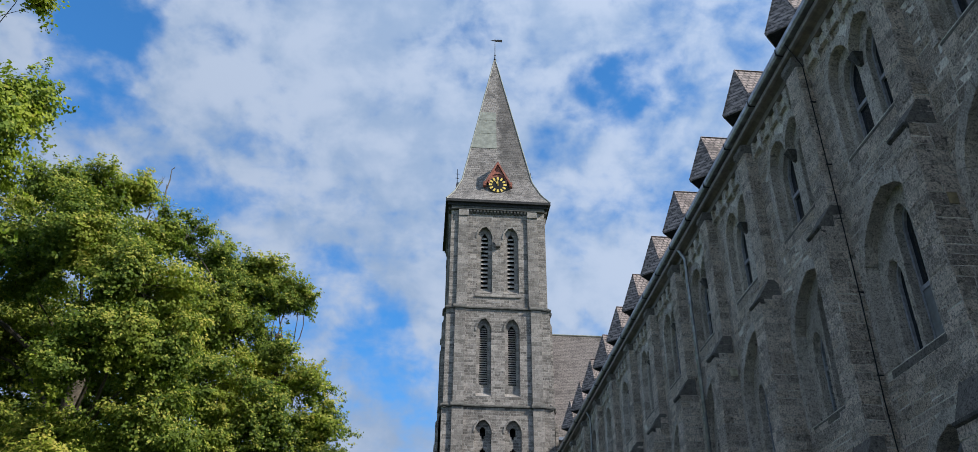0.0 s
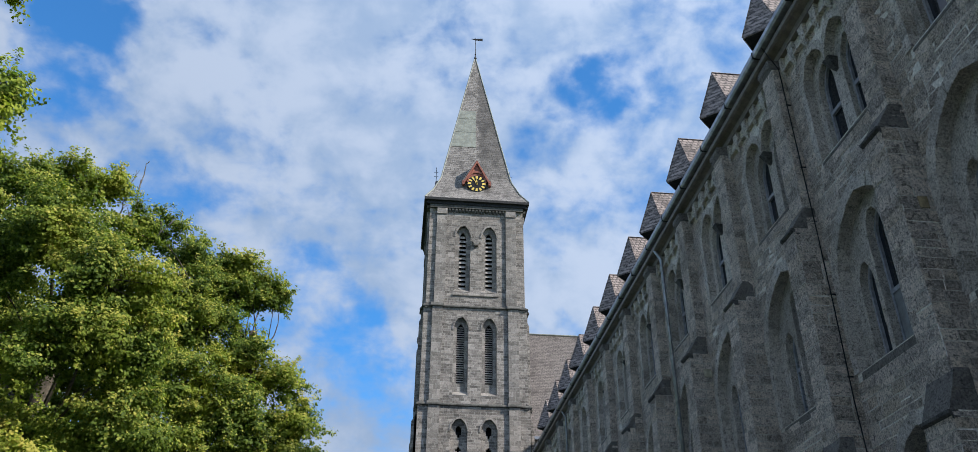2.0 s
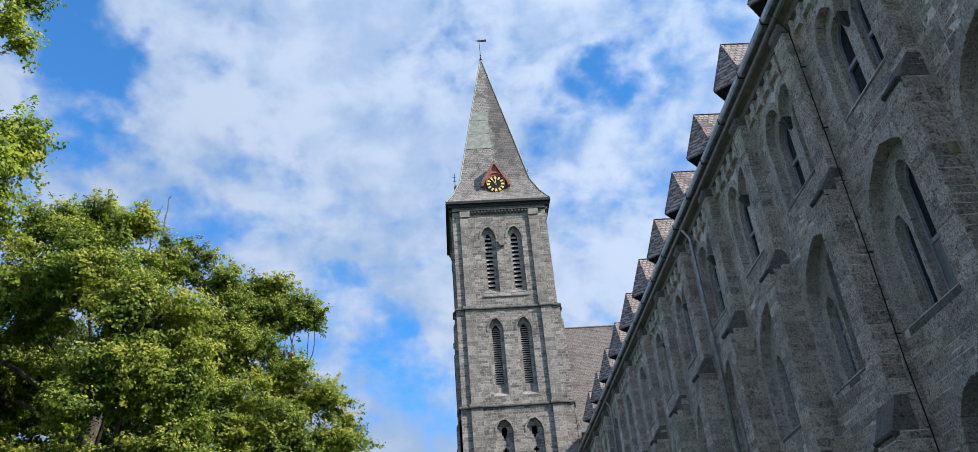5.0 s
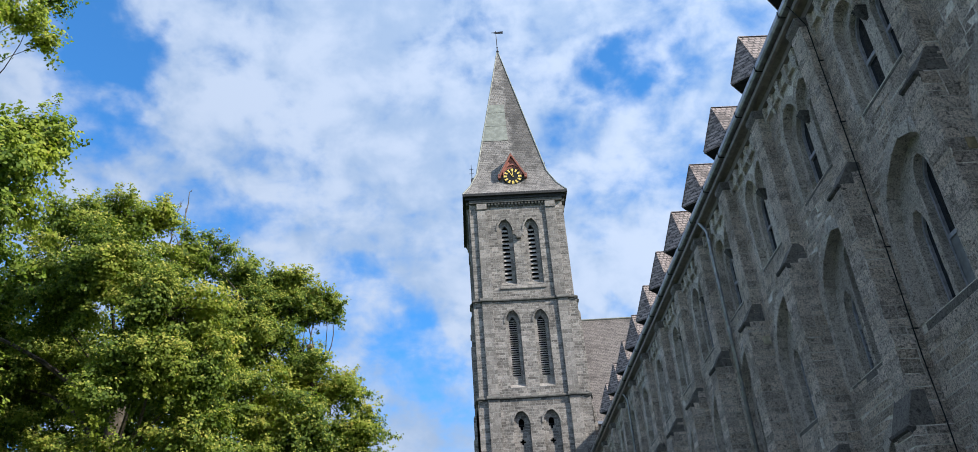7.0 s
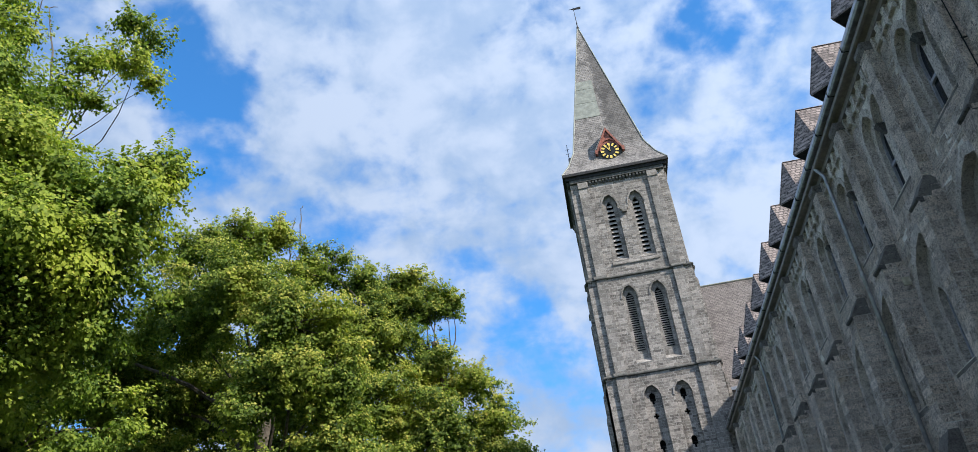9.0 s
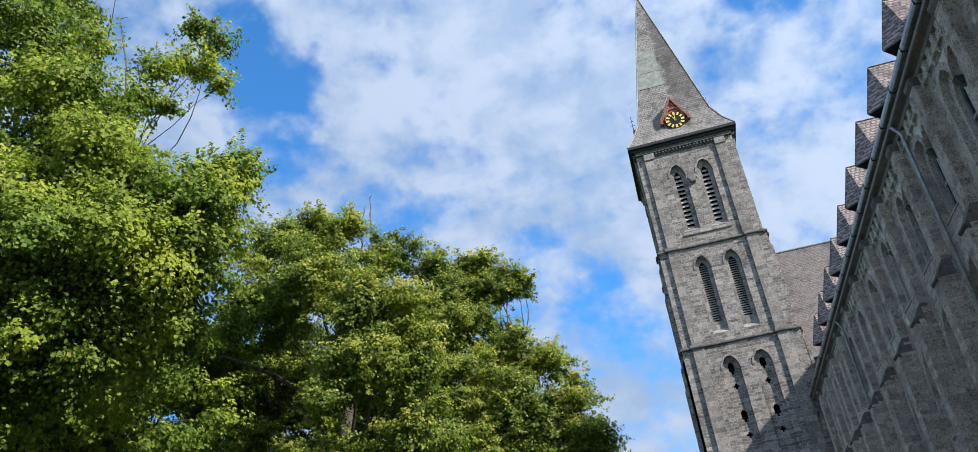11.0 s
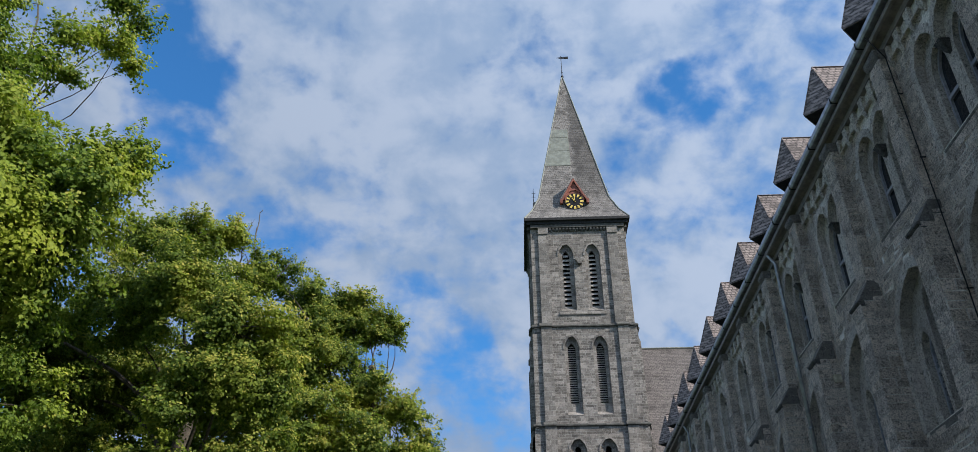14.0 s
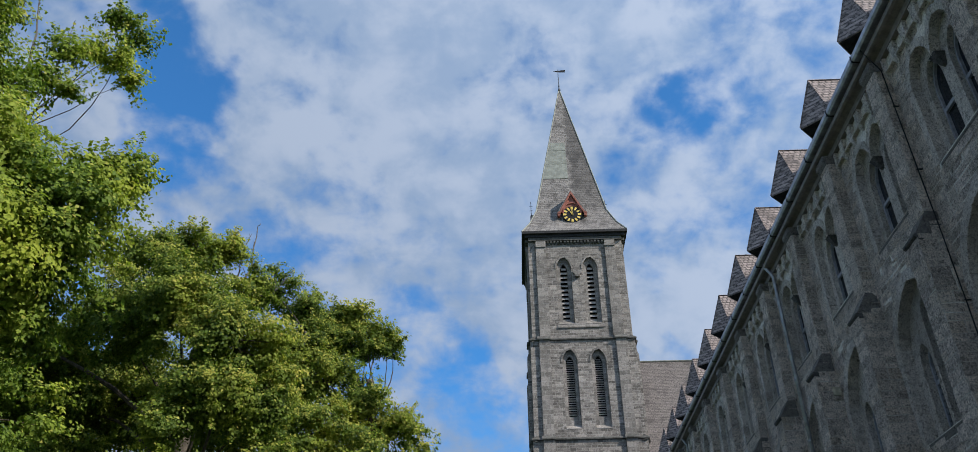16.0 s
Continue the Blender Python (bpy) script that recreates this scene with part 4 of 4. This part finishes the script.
CZ = 40.2
clock_gable(facing((TX, TC - 3.58, CZ), "-y"), True)
for side, x, y in (("-x", TX - 3.25, TC), ("+x", TX + 3.25, TC), ("+y", TX, TC + 3.58)):
    clock_gable(facing((x, y, CZ), side), False)
for x, y in ((TX - 3.3, TC), (TX + 3.3, TC)):
    f = Mesh()
    f.tube([(x, y, CZ + 2.4), (x, y, CZ + 3.9)], [0.03, 0.02], 6)
    for z in (2.9, 3.35):
        f.tube([(x - 0.18, y, CZ + z), (x + 0.18, y, CZ + z)], [0.02, 0.02], 5)
        f.tube([(x, y - 0.18, CZ + z), (x, y + 0.18, CZ + z)], [0.02, 0.02], 5)
    part("finial", f, IRON, tower, "small iron finial")
v = Mesh()
v.tube([(TX + 0.02, TC, 57.0), (TX + 0.03, TC, 58.2), (TX + 0.03, TC, 60.1)], [0.07, 0.035, 0.025], 6)
for z, r in ((57.35, 0.13), (57.9, 0.07)):
    v.tube([(TX + 0.03, TC, z - r), (TX + 0.03, TC, z - r * 0.5), (TX + 0.03, TC, z + r * 0.5), (TX + 0.03, TC, z + r)], [r * 0.3, r, r, r * 0.3], 8)
vane = part("weathervane", v, IRON, tower, "black iron weathervane with pointed flag")
q = Mesh()
q.prism([(TX + 0.75, TC - 0.02, 60.02), (TX + 0.72, TC - 0.02, 59.72), (TX + 0.05, TC - 0.02, 59.75), (TX - 0.42, TC - 0.02, 59.88), (TX + 0.05, TC - 0.02, 59.95)], (0, 0.04, 0))
part("vane_flag", q, IRON, vane)

# ---- the church behind the tower ----
church = thing("church_nave", "church nave with steep slate roof beside the tower", "church")
n = Mesh()
n.box(TX + 2.0, 46, 61.2, 71.0, 0, 19.6)
part("wall", n, TOWER, church)
n = Mesh()
n.prism([(TX + 1.0, 60.75, 19.75), (TX + 1.0, 66.0, 30.35), (TX + 1.0, 71.4, 19.75)], (41, 0, 0))
part("roof", n, NAVE, church, "steep brownish slate roof")
n = Mesh()
n.tube([(TX + 1.0, 66.0, 30.36), (TX + 42, 66.0, 30.36)], [0.09, 0.09], 8)
part("ridge", n, LEAD, church)
n = Mesh()
n.box(TX + 2, TX + 42, 60.55, 60.80, 19.55, 19.78)
part("gutter", n, ZINC, church, "pale zinc gutter")
n = Mesh()
n.box(TX + 2, TX + 42, 60.78, 61.2, 19.2, 19.55)
part("cornice", n, TOWER_TRIM, church)

# ---- trees ----
def spot(az, el, dist):
    """A place by azimuth (clockwise from +y), elevation and distance over the ground from the origin at eye height."""
    a = radians(az)
    return Vector((dist * math.sin(a), dist * math.cos(a), 1.6 + dist * math.tan(radians(el))))


def leaves_mesh(name, centres, normals, size, rs, mat):
    """Pointed leaves folded along the middle, one quad each half."""
    k = len(centres)
    nrm = normals / np.linalg.norm(normals, axis=1, keepdims=True)
    r = rs.normal(size=(k, 3))
    u = np.cross(nrm, r)
    u /= np.linalg.norm(u, axis=1, keepdims=True)
    v = np.cross(nrm, u)
    s = (size * rs.uniform(0.6, 1.25, k))[:, None]
    tip, tail = centres + u * s * 0.62, centres - u * s * 0.5
    left = centres + v * s * 0.42 + nrm * s * 0.14
    right = centres - v * s * 0.42 + nrm * s * 0.14
    verts = np.stack([tail, right, tip, left], 1).reshape(-1, 3)
    me = bpy.data.meshes.new(name)
    me.vertices.add(4 * k)
    me.vertices.foreach_set("co", verts.astype(np.float32).ravel())
    idx = (np.arange(k)[:, None] * 4 + np.array([0, 1, 2, 0, 2, 3])[None]).astype(np.int32).ravel()
    me.loops.add(6 * k)
    me.loops.foreach_set("vertex_index", idx)
    me.polygons.add(2 * k)
    me.polygons.foreach_set("loop_start", np.arange(0, 6 * k, 3, dtype=np.int32))
    me.update(calc_edges=True)
    me.validate()
    me.materials.append(mat)
    return me


def limb_path(a, b, rng, bend=0.12, n=7):
    pts = []
    side = Vector((rng.uniform(-1, 1), rng.uniform(-1, 1), rng.uniform(-0.2, 1))) * (b - a).length * bend
    for i in range(n):
        t = i / (n - 1)
        pts.append(a.lerp(b, t) + side * math.sin(math.pi * t) + Vector((rng.uniform(-1, 1), rng.uniform(-1, 1), rng.uniform(-1, 1))) * 0.05 * (0 < i < n - 1))
    return pts


def tree(foot, height, trunk_r, lobes, leaf, mat, label, seed, density=1.0, gold=1.0, full=1.0):
    """lobes: (azimuth, elevation, distance, radius) of the masses of foliage at the ends of the limbs."""
    rng, rs = random.Random(seed), np.random.RandomState(seed)
    ob = thing("tree", label, "tree", group="trees beside the abbey", at=foot)
    base = Vector(foot)
    inv = Matrix.Translation(-base)
    top = base + Vector((0, 0, height))
    stem = limb_path(base, top, rng, 0.03, 9)
    t = Mesh()
    t.tube([inv @ p for p in stem], [trunk_r * (1.25 if i == 0 else 1.0) * (1 - 0.10 * i) + 0.03 for i in range(9)], 10)
    part("trunk", t, BARK, ob, smooth=True)
    all_c, all_n, tip_c, tip_n = [], [], [], []
    limbs = Mesh()
    for az, el, dist, rad in lobes:
        c = spot(az, el, dist)
        h = max(0.2, min(0.95, (c.z - base.z - rad * 1.2) / height))
        start = stem[min(8, int(h * 8))]
        path = limb_path(start, c, rng)
        limbs.tube([inv @ p for p in path], [trunk_r * 0.22 * max(0.4, min(1.0, rad / 1.9)) * (1 - 0.13 * i) for i in range(7)], 6)
        # clumps of uneven reach, each a dome of leaves with a few shoots that stick out
        k = int(9.5 * rad * rad * density) + 5
        for i in range(k):
            z = 1 - 2 * (i + 0.5) / k
            a = i * 2.39996 + rng.uniform(-0.8, 0.8)
            q = math.sqrt(max(0, 1 - z * z))
            way = Vector((q * math.cos(a), q * math.sin(a), z))
            if z < -0.6 and rng.random() < 0.5:
                continue
            swell = 1.0 + 0.5 * noise.noise(way * 1.7 + c * 0.7)
            rc = rng.uniform(0.30, 0.62) * min(1.0, 0.30 + rad * 0.45)
            s = c + Vector((way.x, way.y, way.z * 0.92)) * max(0.05, (rad - rc * 0.8) * rng.uniform(0.55, 1.03) * swell)
            if i % 2 == 0:
                limbs.tube([inv @ p for p in limb_path(c.lerp(s, 0.05), s, rng, 0.15, 4)], [0.032, 0.024, 0.015, 0.006], 4)
            m = int(rc * rc * 1500 * full * (0.09 / leaf) ** 1.5) + 40
            v = rs.normal(size=(m, 3))
            v /= np.linalg.norm(v, axis=1)[:, None]
            low = v[:, 2] < -0.15
            v[low & (rs.uniform(0, 1, m) < 0.6), 2] *= -1
            lump = 1 + 0.38 * np.sin(v[:, 0] * 5 + i) * np.sin(v[:, 1] * 5 + 2 * i) + 0.2 * np.sin(v[:, 2] * 8 + i)
            r = rc * lump * rs.uniform(0.25, 1.0, m) ** 0.45
            pts = np.array(s)[None] + v * r[:, None] * np.array([1.15, 1.15, 0.72])
            nrm = v * 0.8 + np.array(way)[None] * 0.2 + rs.normal(0, 0.30, (m, 3)) + np.array([0.1, -0.1, 0.12])
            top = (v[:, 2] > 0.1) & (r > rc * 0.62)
            # shoots
            for _ in range(rng.randint(2, 4)):
                d = (way * 0.8 + Vector((rng.uniform(-1, 1), rng.uniform(-1, 1), rng.uniform(-0.3, 0.9)))).normalized()
                long = rng.uniform(0.22, 0.5)
                n = int(26 * full) + 4
                t = rs.uniform(0.5 * rc, rc + long, n)
                droop = 0.35 * (t - 0.5 * rc) ** 2
                shoot = np.array(s)[None] + np.outer(t, np.array(d)) + rs.normal(0, 1, (n, 3)) * (0.09 - 0.05 * (t / (rc + long)))[:, None]
                shoot[:, 2] -= droop
                pts, nrm = np.concatenate([pts, shoot]), np.concatenate([nrm, rs.normal(0, 0.35, (n, 3)) + np.array(way)[None] * 0.5 + np.array([0.2, -0.2, 0.4])])
                top = np.concatenate([top, t > rc * 0.8])
            # yellow leaves, on the limes bracts, mostly on clump tops and upward sides
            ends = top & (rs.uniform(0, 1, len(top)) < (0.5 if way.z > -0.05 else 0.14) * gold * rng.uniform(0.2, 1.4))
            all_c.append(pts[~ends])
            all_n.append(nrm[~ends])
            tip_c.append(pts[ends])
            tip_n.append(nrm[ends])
        # sparse leaves within
        m = int(70 * rad ** 3 * density)
        v = rs.normal(size=(m, 3))
        v *= (rs.uniform(0, 0.62, m) ** (1 / 3) / np.linalg.norm(v, axis=1))[:, None] * rad * 0.85
        all_c.append(np.array(c)[None] + v)
        all_n.append(rs.normal(size=(m, 3)) + np.array([0, 0, 0.6]))
    part("limb", limbs, BARK, ob)
    c, nn = np.concatenate(all_c) - np.array(base)[None], np.concatenate(all_n)
    part("crown", leaves_mesh("crown", c, nn, leaf, rs, mat), None, ob, kind="stuff")
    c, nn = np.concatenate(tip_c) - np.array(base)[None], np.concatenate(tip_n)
    part("yellow_tip", leaves_mesh("yellow_tip", c, nn, leaf * 0.9, rs, LEAF_TIP), None, ob, "yellowish leaves at the twig ends", kind="stuff")
    return ob


def dead_twig(parent, a, b, r, seed):
    """A crooked bare branch from a to b with short side shoots."""
    base = Vector(parent.location)
    rng = random.Random(seed)
    pts = [p - base for p in limb_path(spot(*a), spot(*b), rng, 0.05, 9)]
    t = Mesh()
    t.tube(pts, [r * (1 - 0.1 * i) for i in range(9)], 5)
    for i in range(3, 9):
        side = Vector((rng.uniform(-1, 1), rng.uniform(-0.5, 0.5), rng.uniform(0.3, 1.4))) * rng.uniform(0.12, 0.34)
        mid = pts[i] + side * 0.5 + Vector((rng.uniform(-0.05, 0.05), 0, rng.uniform(-0.02, 0.06)))
        t.tube([pts[i], mid, pts[i] + side], [r * 0.35, r * 0.25, r * 0.12], 4)
    part("dead_branch", t, DEAD, parent, "bare dead branch above the leaves")


# big tree close by, its crown leaving the picture
near_tree = tree((-13.0, 11.6, 0), 14.5, 0.42, (
    (-30.8, 33.3, 14.3, 0.60),     (-32.6, 32.4, 14.3, 0.85), (-34.0, 30.2, 14.2, 1.15), (-37.6, 31.4, 14.2, 1.15), (-41.0, 32.0, 14.5, 1.55), (-34.2, 27.2, 14.2, 1.2),
    (-38.0, 27.2, 14.0, 1.6), (-43.5, 27.5, 14.0, 1.9), (-44.5, 35.5, 15.0, 1.5), (-47.5, 39.0, 15.5, 1.8), (-49.5, 28.0, 14.5, 2.1),
    (-36.0, 23.2, 15.0, 1.25), (-40.5, 22.2, 14.8, 1.6), (-46.5, 21.0, 15.0, 2.1),
    (-37.5, 16.5, 19.0, 2.1), (-43.0, 15.0, 18.5, 2.3), (-50.0, 15.0, 18.0, 2.4)),
    0.082, LEAF_NEAR, "large green broadleaf tree close by", 5, 1.0, 0.35, 1.1)
top_branch = tree((-12.6, 14.2, 0), 14.2, 0.26, (
    (-39.6, 34.4, 16.4, 0.85), (-40.2, 36.6, 16.2, 0.70), (-38.4, 37.4, 16.8, 0.55), (-37.4, 39.6, 16.6, 0.50), (-35.6, 40.2, 17.2, 0.42),
    (-33.8, 40.2, 17.0, 0.50), (-32.8, 41.6, 17.6, 0.45), (-34.6, 42.6, 17.2, 0.40), (-32.4, 39.2, 17.2, 0.28), (-36.4, 37.4, 16.6, 0.25),
    (-42.5, 40.0, 16.5, 0.60), (-44.5, 42.5, 16.5, 0.90), (-43.4, 45.4, 16.0, 0.70), (-40.8, 45.6, 16.4, 0.40)),
    0.085, LEAF_NEAR, "slender tree with a thin leaning leafy top", 8, 0.9, 0.9, 0.75)
middle_tree = tree((-10.2, 24.0, 0), 15.0, 0.45, (
    (-24.5, 29.8, 25.0, 1.10), (-22.3, 29.9, 25.0, 0.80), (-27.5, 28.4, 24.5, 1.40), (-20.4, 27.4, 24.0, 1.00), (-25.0, 26.2, 22.5, 1.60),
    (-21.2, 24.2, 21.5, 1.60), (-18.8, 20.5, 21.5, 1.50), (-22.3, 20.5, 21.5, 1.30), (-18.2, 15.0, 22.0, 1.60), (-28.8, 24.2, 24.5, 1.70),
    (-26.5, 20.0, 29.0, 2.20), (-30.5, 19.0, 29.5, 2.30), (-27.5, 13.0, 29.0, 2.40), (-33.0, 13.5, 29.0, 2.40), (-33.5, 21.5, 28.0, 2.10),
    (-22.5, 13.0, 26.0, 2.00), (-24.4, 18.4, 21.0, 0.70), (-23.2, 12.4, 21.0, 1.00), (-27.0, 10.5, 22.0, 1.10)),
    0.088, LEAF_LIME, "broad lime tree with yellowish green crown", 11, 1.2, 1.2, 1.25)
back_tree = tree((-16.5, 33.0, 0), 12.5, 0.40, (
    (-24.0, 13.5, 34.0, 2.9), (-30.0, 14.0, 34.5, 3.0), (-36.0, 14.0, 33.0, 3.0), (-18.5, 12.0, 33.0, 2.6), (-30.0, 19.5, 34.0, 2.3), (-25.0, 18.5, 34.0, 2.2),
    (-36.0, 20.0, 32.0, 2.5), (-42.0, 16.0, 28.0, 2.8), (-42.0, 22.5, 27.0, 2.3), (-48.0, 18.0, 26.0, 3.0), (-20.5, 18.0, 33.0, 2.0)),
    0.13, LEAF_LIME, "shaded lime tree behind the others", 31, 0.8, 0.0, 1.0)
far_tree = tree((-5.2, 27.0, 0), 13.0, 0.40, (
    (-18.4, 27.9, 28.5, 0.95), (-15.8, 26.4, 28.5, 1.15), (-13.2, 26.2, 28.5, 0.95), (-12.2, 26.5, 28.2, 0.75), (-12.4, 24.8, 28.0, 0.75), (-13.8, 24.8, 28.2, 0.95), (-10.4, 25.5, 28.0, 0.65), (-11.2, 24.5, 28.0, 0.55), (-9.8, 24.4, 27.8, 0.40), (-9.3, 24.9, 28.0, 0.42), (-16.5, 23.0, 28.0, 1.9),
    (-14.0, 22.3, 27.5, 1.4), (-11.0, 20.3, 27.5, 1.2), (-8.6, 19.0, 27.5, 1.05), (-15.5, 18.5, 27.0, 2.0), (-12.0, 16.0, 27.0, 1.9),
    (-7.4, 16.4, 27.2, 1.15), (-8.8, 13.4, 27.0, 1.6), (-6.3, 13.6, 27.0, 1.1), (-14.0, 12.5, 26.5, 2.1), (-6.4, 10.4, 27.0, 1.4), (-10.5, 9.0, 26.5, 2.0)),
    0.090, LEAF_LIME, "rounded lime tree with yellowish green crown", 23, 1.25, 1.2, 1.25)
dead_twig(middle_tree, (-21.5, 26.5, 25.2), (-20.5, 32.0, 25.2), 0.06, 2)
dead_twig(middle_tree, (-21.4, 27.5, 25.2), (-21.0, 30.9, 25.2), 0.035, 3)
dead_twig(far_tree, (-18.8, 27.0, 28.0), (-17.3, 29.4, 27.5), 0.03, 4)
dead_twig(top_branch, (-39.2, 35.0, 16.8), (-40.6, 42.4, 16.8), 0.045, 5)
dead_twig(top_branch, (-38.4, 36.5, 16.8), (-37.6, 41.2, 16.8), 0.028, 6)

# ---- wall stones: the nearest stretch as single blocks, the rest joined ----
rng = random.Random(17)
keep_clear = [grown(kind, FIRST + BAY * k, d) for k in BAYS for kind, d in (("ground", 0.12), ("big", 0.13), ("pair", 0.09))]

def unit_block(seed):
    r = random.Random(seed)
    m = Mesh()
    q = [(-0.5, -0.5), (0.5, -0.5), (0.5, 0.5), (-0.5, 0.5)]
    q = [(a + r.uniform(-0.03, 0.03), b + r.uniform(-0.05, 0.05)) for a, b in q]
    m.hexa([(a, b, -1.0) for a, b in q] + [(a * 0.975, b * 0.955, 1.0 + r.uniform(-0.2, 0.2)) for a, b in q])
    return m.data("stone", STONE_SINGLE)


UNITS = [unit_block(i) for i in range(6)]
blocks = []
edges = [FIRST + BAY * (k + 0.5) + SHIFT for k in range(-5, 12)]
for a, b in zip(edges[:-1], edges[1:]):
    near = [h for h in keep_clear if a - 0.5 < sum(u for u, _ in h) / len(h) < b + 0.5]
    blocks += block_rows(a + 0.29, b - 0.29, 0.05, 15.14, near, rng, 0.13, 0.27, 0.20, 0.64)
single = [b for b in blocks if 11.0 < b[0] < 16.2 and 7.0 < b[2] < 12.0][:300]
taken = set(single)
for u0, u1, v0, v1 in single:
    ob = new("stone", UNITS[rng.randrange(6)])
    ob.parent = wall
    d = rng.uniform(0.006, 0.017)
    m = WEST @ Matrix.Translation(((u0 + u1) / 2, (v0 + v1) / 2, 0)) @ Matrix.Rotation(rng.uniform(-0.02, 0.02), 4, "Z")
    ob.matrix_basis = m @ Matrix.Diagonal((u1 - u0 - 0.018, v1 - v0 - 0.018, d, 1))
rest = Mesh()
lay(rest, WEST, [b for b in blocks if b not in taken], rng)
# a level course of longer stones under every opening
for k in BAYS:
    c = FIRST + BAY * k
    for u0, u1, top in ((c + BIG - 1.3, c + BIG + 1.3, 7.23), (c + PAIR - 1.06, c + PAIR + 1.06, 11.99), (c + BIG - 0.8, c + BIG + 0.8, 2.195)):
        n = max(2, round((u1 - u0) / 0.45))
        w = (u1 - u0) / n
        lay(rest, WEST, [(u0 + w * i, u0 + w * (i + 1), top - 0.24, top) for i in range(n)], rng, proud=(0.016, 0.021))
part("rubble_masonry", rest, STONE, wall, "rough grey limestone rubble", kind="stuff")

for y, ob in buttresses:
    s = Mesh()
    for half, x, z0, z1 in ((a, x, z0 + 0.02, z1 + (0.09 if z1 < 12 else -0.02)) for a, x, z0, z1 in STEPS):
        front = facing((x, y, 0), "-x")
        lay(s, front, block_rows(-half - 0.015, half + 0.015, z0, z1, [], rng, 0.16, 0.30, 0.26, 0.7), rng)
        if z0 > 4:
            for side, yy in (("-y", y - half), ("+y", y + half)):
                m = facing((x, yy, 0), side)
                u1 = WALL_X - x
                span = (0.0, u1) if side == "-y" else (-u1, 0.0)
                lay(s, m, block_rows(*span, z0, z1, [], rng, 0.16, 0.30, 0.25, 0.55), rng)
        else:
            m = facing((x, y - half, 0), "-y")
            lay(s, m, block_rows(0.0, WALL_X - x, z0, z1, [], rng, 0.16, 0.30, 0.25, 0.55), rng)
    if 10 < y < 16:
        for i in range(0, len(s.v), 8):
            one = Mesh()
            one.hexa(s.v[i:i + 8])
            part("quoin", one, STONE_SINGLE, ob)
    else:
        part("quoin_masonry", s, STONE, ob, "large rough corner stones", kind="stuff")
# replaced stones of other colours on two buttresses
q = Mesh()
q.box(8.64, 8.85, 21.85, 21.91, 10.06, 10.30)
part("stone", q, plain("pale_sandstone", (0.42, 0.39, 0.29), 0.9), wall, "pale yellowish replaced stone")
q = Mesh()
q.box(8.58, 8.75, 11.035, 11.08, 9.07, 9.29)
part("stone", q, plain("brown_sandstone", (0.21, 0.17, 0.10), 0.9), wall, "brownish replaced stone")
